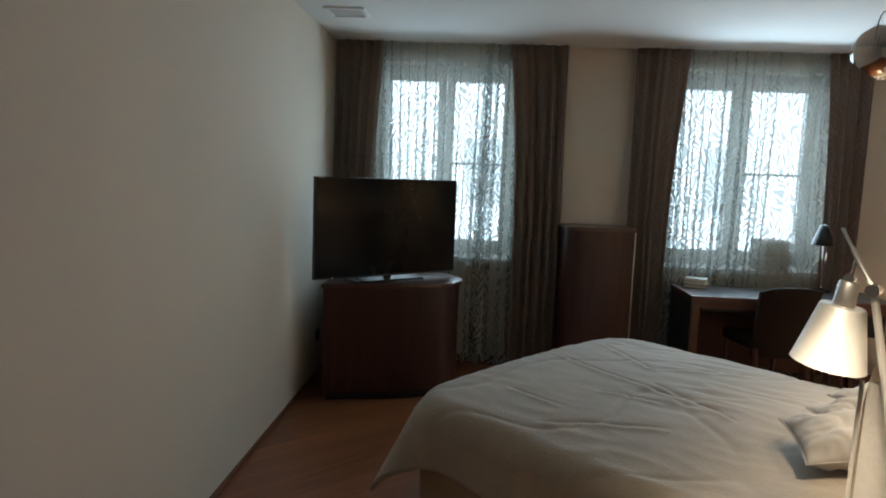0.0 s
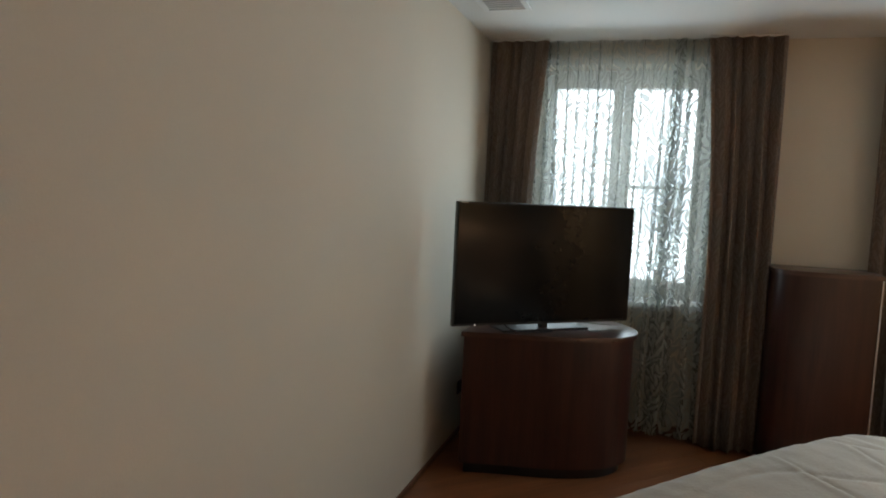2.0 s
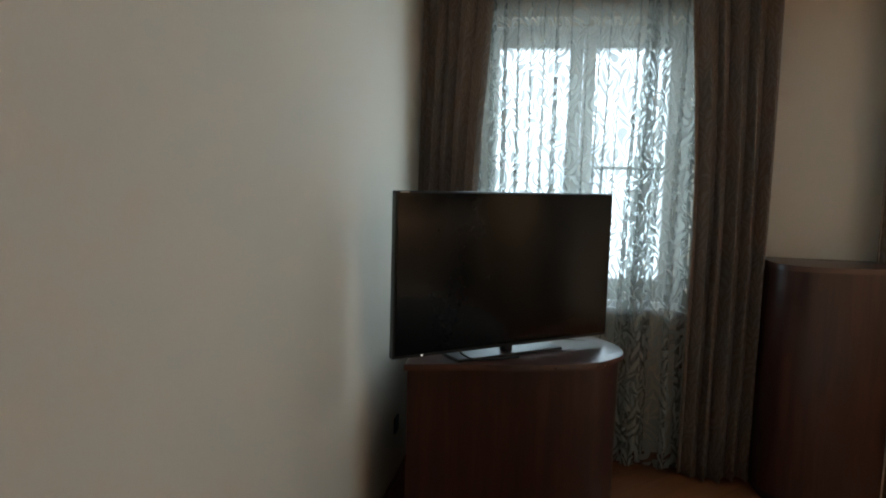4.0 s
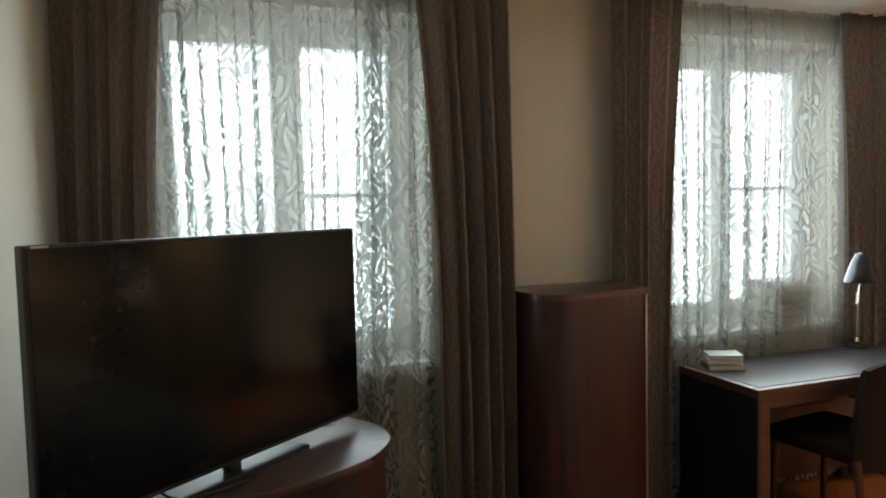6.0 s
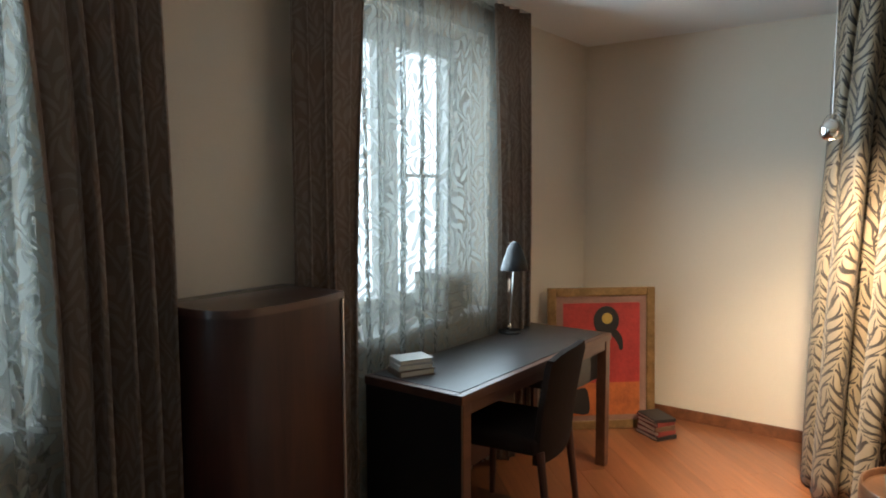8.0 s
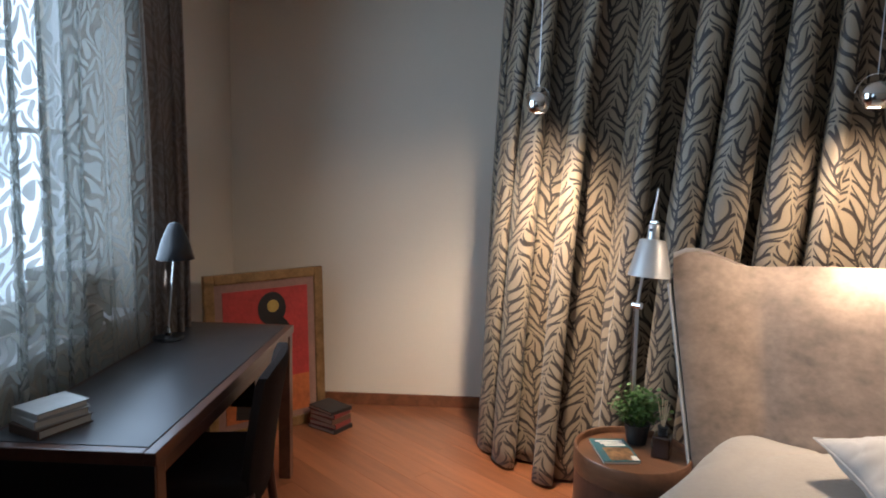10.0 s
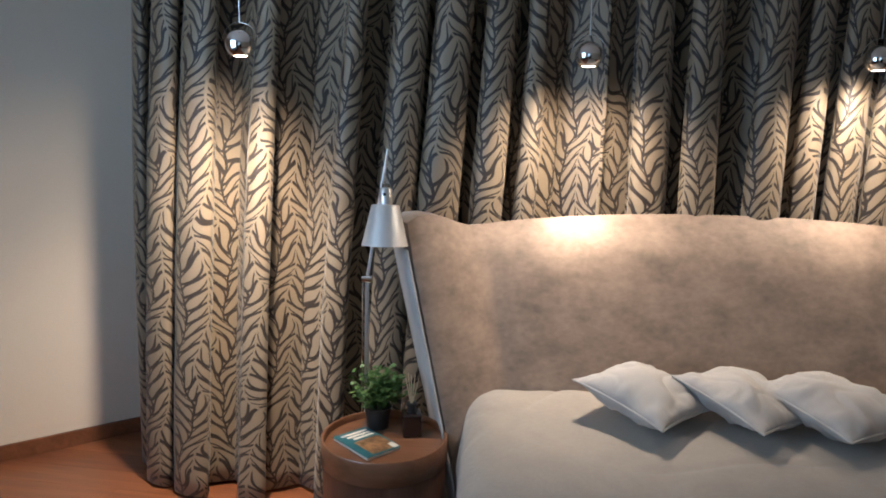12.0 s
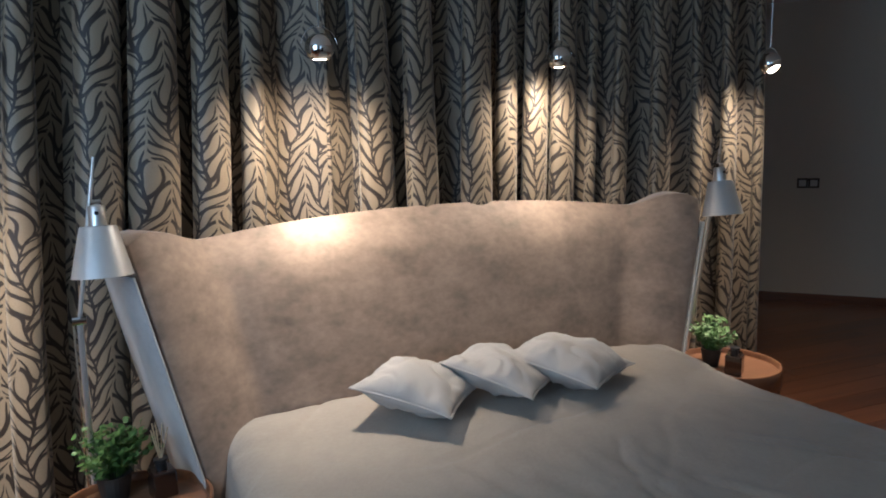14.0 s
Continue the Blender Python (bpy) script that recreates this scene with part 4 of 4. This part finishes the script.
bottle = thing("candle_jar", bed_pose(T2[0] - 0.03, T2[1] + 0.01, 0.450), "dark glass candle jar beside the bottle", "candle")
part("jar", lathe([(0, 0), (0.028, 0), (0.030, 0.004), (0.030, 0.07), (0.027, 0.07), (0.026, 0.05), (0, 0.05)], 24), bpy.data.materials["dark_glass"], bottle)
mg = thing("magazine", bed_pose(1.262, 0.280, 0.451, 46.6), "glossy teal magazine with a photo lying on the bedside table", "magazine")
part("page_block", box(-0.068, 0.068, -0.102, 0.102, 0, 0.010, 0.001), M_PAPER, mg)
part("cover", box(-0.070, 0.070, -0.104, 0.104, 0.010, 0.0115), mat("teal_cover", (0.03, 0.115, 0.135), 0.3, var=0.25, scale=14), mg)
part("cover_photo", box(-0.062, 0.040, -0.018, 0.094, 0.0115, 0.0122), mat("cover_photo", (0.22, 0.12, 0.055), 0.3, var=0.9, scale=26, grain=60), mg)
for k in range(3):
    part("title_bar", box(-0.056, 0.050 - 0.012 * k, -0.086 + 0.020 * k, -0.074 + 0.020 * k, 0.0115, 0.0123), M_PAPER, mg)
part("price_flash", box(-0.066, -0.044, 0.060, 0.098, 0.0122, 0.0128), M_PAPER, mg)


# ---- bedside reading lamps: jointed arm on a pole behind the table, conical metal shade ----
def reading_lamp(m, label, foot, elbow, tip, nod):
    t = thing("reading_lamp", m, label, "lamp", "bedside reading lamps")
    part("base", lathe([(0, 0), (0.068, 0), (0.072, 0.006), (0.068, 0.014), (0.014, 0.018), (0, 0.018)], 36, at=(foot[0], foot[1], -m.translation.z)), M_ALU, t)
    part("lower_arm", rod((foot[0], foot[1], 0.015 - m.translation.z), elbow, 0.008), M_ALU, t)
    part("elbow", rod(Vector(elbow) + Vector((-0.018, 0, 0)), Vector(elbow) + Vector((0.018, 0, 0)), 0.014, n=14), M_CHROME, t)
    part("upper_arm", rod(elbow, tip, 0.006), M_ALU, t)
    part("arm_tip", rod(tip, Vector(tip) + (Vector(tip) - Vector(elbow)).normalized() * 0.06, 0.004), M_ALU, t)
    side = Vector((0.016, 0, 0.0))
    part("tension_rod", rod(Vector((foot[0], foot[1], 0.03 - m.translation.z)) + side, Vector(elbow) + side, 0.0028, n=6), M_CHROME, t)
    part("knuckle", rod((-0.013, 0, 0.062), (0.013, 0, 0.062), 0.011, n=12), M_CHROME, t)
    part("stem", rod((0, 0, 0.05), Vector(elbow).lerp(Vector(tip), 0.8), 0.004, n=8), M_CHROME, t)
    sh = part("shade", lathe([(0.020, 0.0), (0.046, -0.002), (0.049, -0.006), (0.080, -0.140), (0.081, -0.142), (0.078, -0.141), (0.046, -0.006), (0.018, -0.004)], 40), M_SHADE, t, "brushed metal conical shade", smooth=False)
    bend(sh, 40)
    bend(part("socket_cap", lathe([(0, 0.056), (0.018, 0.056), (0.022, 0.051), (0.023, 0.012), (0.024, -0.004), (0, -0.004)], 24), M_ALU, sh), 40)
    part("switch_button", rod((0, 0.020, 0.034), (0, 0.026, 0.034), 0.006, n=12), M_BLACK, sh)
    part("bulb", lathe([(0, -0.02), (0.014, -0.03), (0.024, -0.07), (0.02, -0.09), (0, -0.10)], 20), M_PALE, sh, smooth=True)
    sh.matrix_basis = pose(0, 0, 0.05, nod) @ pose(0, 0, -0.05)
    return t


reading_lamp(bed_pose(1.22, 0.15, 1.272), "brushed metal reading lamp with a conical shade beside the headboard", (0.10, -0.14), (0.075, -0.05, -0.275), (0.005, -0.01, 0.13), 5)
reading_lamp(bed_pose(-1.09, 0.20, 1.285), "brushed metal reading lamp with its conical shade over the bed edge", (-0.12, -0.34), (-0.055, -0.06, 0.05), (0.0, 0.0, 0.13), 8)

# ---- large leaf-patterned curtain behind the bed ----
TRACK = spline([(-1.80, -0.24), (-1.0, -0.24), (0.0, -0.25), (0.7, -0.245), (1.2, -0.22), (1.55, -0.17), (1.95, -0.18), (2.22, -0.28), (2.42, -0.46)], 10)


def along(d):
    """The place and the direction at d metres along the ceiling track."""
    for (x0, y0), (x1, y1) in zip(TRACK, TRACK[1:]):
        g = math.hypot(x1 - x0, y1 - y0)
        if d <= g or (x1, y1) == TRACK[-1]:
            k = d / g
            return Vector((x0 + (x1 - x0) * k, y0 + (y1 - y0) * k, 0)), Vector(((x1 - x0) / g, (y1 - y0) / g, 0))
        d -= g


def bed_curtain(d0, length, folds, seed, flare):
    t = thing("leaf_curtain", bed_pose(0, 0), "tall beige curtain with a dark brown leaf pattern, behind the bed", "curtain", "leaf-patterned curtains")
    bm = cloth(length, 0.012, ZC - 0.004, folds, 0.122, seed, rows=30, per=20, top_depth=0.85, lap=0.6)
    for v in bm.verts:
        f = 1 - v.co.z / ZC
        p, w = along(max(0.0, d0 + v.co.x + flare * f * v.co.x / length))
        q = p + Vector((-w.y, w.x, 0)) * v.co.y
        v.co = Vector((q.x, q.y, v.co.z))
    ob = part("fabric", bm, M_LEAF, t, smooth=True)
    thick(ob, 0.004)
    return t


bed_curtain(0.0, 2.05, 11, 21, 0.0)
bed_curtain(2.06, 2.05, 11, 22, 0.26)

# ---- pendants ----
def pendant(m, label, nod=0):
    t = thing("pendant_lamp", m, label, "lamp", "chrome ball pendants")
    R = 0.046
    prof = [(R * math.sin(a), 0.045 - R * math.cos(a)) for a in [radians(38 + k * (142 / 14)) for k in range(15)]]
    prof[-1] = (0, 0.045 + R)
    bend(part("ball", lathe([(0.024, 0.012)] + prof, 32), M_CHROME, t, "polished chrome ball"), 60)
    part("bulb", lathe([(0, 0.0095), (0.024, 0.0115)], 24), M_LAMP, t, "glowing halogen face")
    for k in t.children:
        k.matrix_basis = pose(0, 0, 0.045, nod) @ pose(0, 0, -0.045)
    bm = bmesh.new()
    for k in range(16):
        a, b = radians(10 + k * 10), radians(20 + k * 10)
        rod((1.28 * R * math.cos(a), 0, 0.045 + 1.45 * R * math.sin(a)), (1.28 * R * math.cos(b), 0, 0.045 + 1.45 * R * math.sin(b)), 0.0012, bm, 6)
    part("wire_bow", bm, M_CHROME, t)
    part("cable", rod((0, 0, 0.045 + 1.4 * R), (0, 0, ZC - m.translation.z), 0.0016, n=6), M_ALU, t)
    part("ceiling_cap", lathe([(0, ZC - m.translation.z - 0.02), (0.03, ZC - m.translation.z - 0.018), (0.032, ZC - m.translation.z), (0, ZC - m.translation.z)], 20), M_CHROME, t)
    return t


# each halogen: a wide spill (watts, cone, turn) and the narrower core of its reflector
SPOTS = (((74, 128, -20, -26), (140, 88, -24, -18), 0), ((82, 138, -20, 0), (90, 30, -22, 0), 0),
         ((50, 134, -26, 0), (16, 32, -17, 0), 0), ((54, 134, -20, 6), (170, 52, 4, -13), 38))
for (x, y), (*beams, nod) in zip(PENDANTS, SPOTS):
    pendant(bed_pose(x, y, 1.732), "small chrome ball pendant lamp, lit, on a thin cable", nod)
    for watts, cone, rx, ry in beams:
        lt = bpy.data.lights.new("halogen", "SPOT")
        lt.energy, lt.color, lt.spot_size, lt.spot_blend, lt.shadow_soft_size = watts, (1.0, 0.79, 0.54), radians(cone), 1.0, 0.055
        lo = new("halogen", lt)
        lo.matrix_world = bed_pose(x, y, 1.737) @ pose(0, 0, 0, rx, ry)

# ---- fixtures ----
t = thing("ceiling_vent", pose(0.28, 4.12, ZC), "white square ceiling air vent", "vent")
bm = bmesh.new()
box(-0.13, 0.13, -0.13, -0.10, -0.012, 0, 0.003, bm), box(-0.13, 0.13, 0.10, 0.13, -0.012, 0, 0.003, bm)
box(-0.13, -0.10, -0.10, 0.10, -0.012, 0, 0.003, bm), box(0.10, 0.13, -0.10, 0.10, -0.012, 0, 0.003, bm)
part("frame", bm, M_WHITE, t)
part("backing", box(-0.10, 0.10, -0.10, 0.10, -0.003, -0.001), M_BLACK, t)
for k in range(5):
    part("slat", box(-0.10, 0.10, -0.095 + k * 0.04, -0.075 + k * 0.04, -0.009, -0.005, 0.001), M_WHITE, t)
t = thing("light_switch", pose(1.41, YS, 1.037), "double grey light switch plate on the hallway wall", "switch")
for k in (0, 1):
    part("frame", box(-0.085 + k * 0.086, -0.001 + k * 0.086, 0, 0.009, -0.042, 0.042, 0.004), M_BRONZE, t)
    part("rocker", box(-0.070 + k * 0.086, -0.016 + k * 0.086, 0.009, 0.013, -0.027, 0.027, 0.003), M_PALE, t)
t = thing("wall_socket", pose(0.0, 4.62, 0.30), "dark wall socket low on the beige wall", "socket")
part("plate", box(0, 0.01, -0.04, 0.04, -0.04, 0.04, 0.004), M_BLACK, t)

# ---- floor planks, laid askew like the bed ----
def clip(poly, ax, limit, keep):
    """What is left of a polygon on one side of a straight limit."""
    out = []
    for i in range(len(poly)):
        a, b = poly[i - 1], poly[i]
        ia, ib = (a[ax] - limit) * keep >= 0, (b[ax] - limit) * keep >= 0
        if ia != ib:
            t = (limit - a[ax]) / (b[ax] - a[ax])
            out.append((a[0] + (b[0] - a[0]) * t, a[1] + (b[1] - a[1]) * t))
        if ib:
            out.append(b)
    return out


rnd = random.Random(9)
WIDE, LONG, TURN = 0.15, 1.9, radians(45)
cs, sn = math.cos(TURN), math.sin(TURN)
whole = None
for r in range(-36, 38):
    x = -8.0 + rnd.uniform(0, LONG)
    while x < 9:
        x0, y0, g = x, r * WIDE, 0.0005
        x += LONG
        loc = [(g, g), (LONG - g, g), (LONG - g, WIDE - g), (g, WIDE - g)]
        poly = [((x0 + a) * cs - (y0 + b) * sn, (x0 + a) * sn + (y0 + b) * cs) for a, b in loc]
        full = all(0 <= px <= XE and YS <= py <= YN for px, py in poly)
        if not full:
            for ax, limit, keep in ((0, 0.0, 1), (0, XE, -1), (1, YS, 1), (1, YN, -1)):
                poly = clip(poly, ax, limit, keep) if len(poly) > 2 else []
            if len(poly) < 3:
                continue
        if full and whole:
            me = whole
        else:
            pts = [(px * cs + py * sn - x0, -px * sn + py * cs - y0) for px, py in poly]
            bm = prism(pts, -0.0115, 0.0, 0.0007 if full else 0.0)
            me = bpy.data.meshes.new("plank")
            bm.to_mesh(me)
            bm.free()
            me.materials.append(M_FLOOR)
            whole = me if full else whole
        pk = new("plank", me)
        pk.parent = floor
        pk.matrix_basis = pose(x0 * cs - y0 * sn, x0 * sn + y0 * cs, 0, 0, 0, 45)
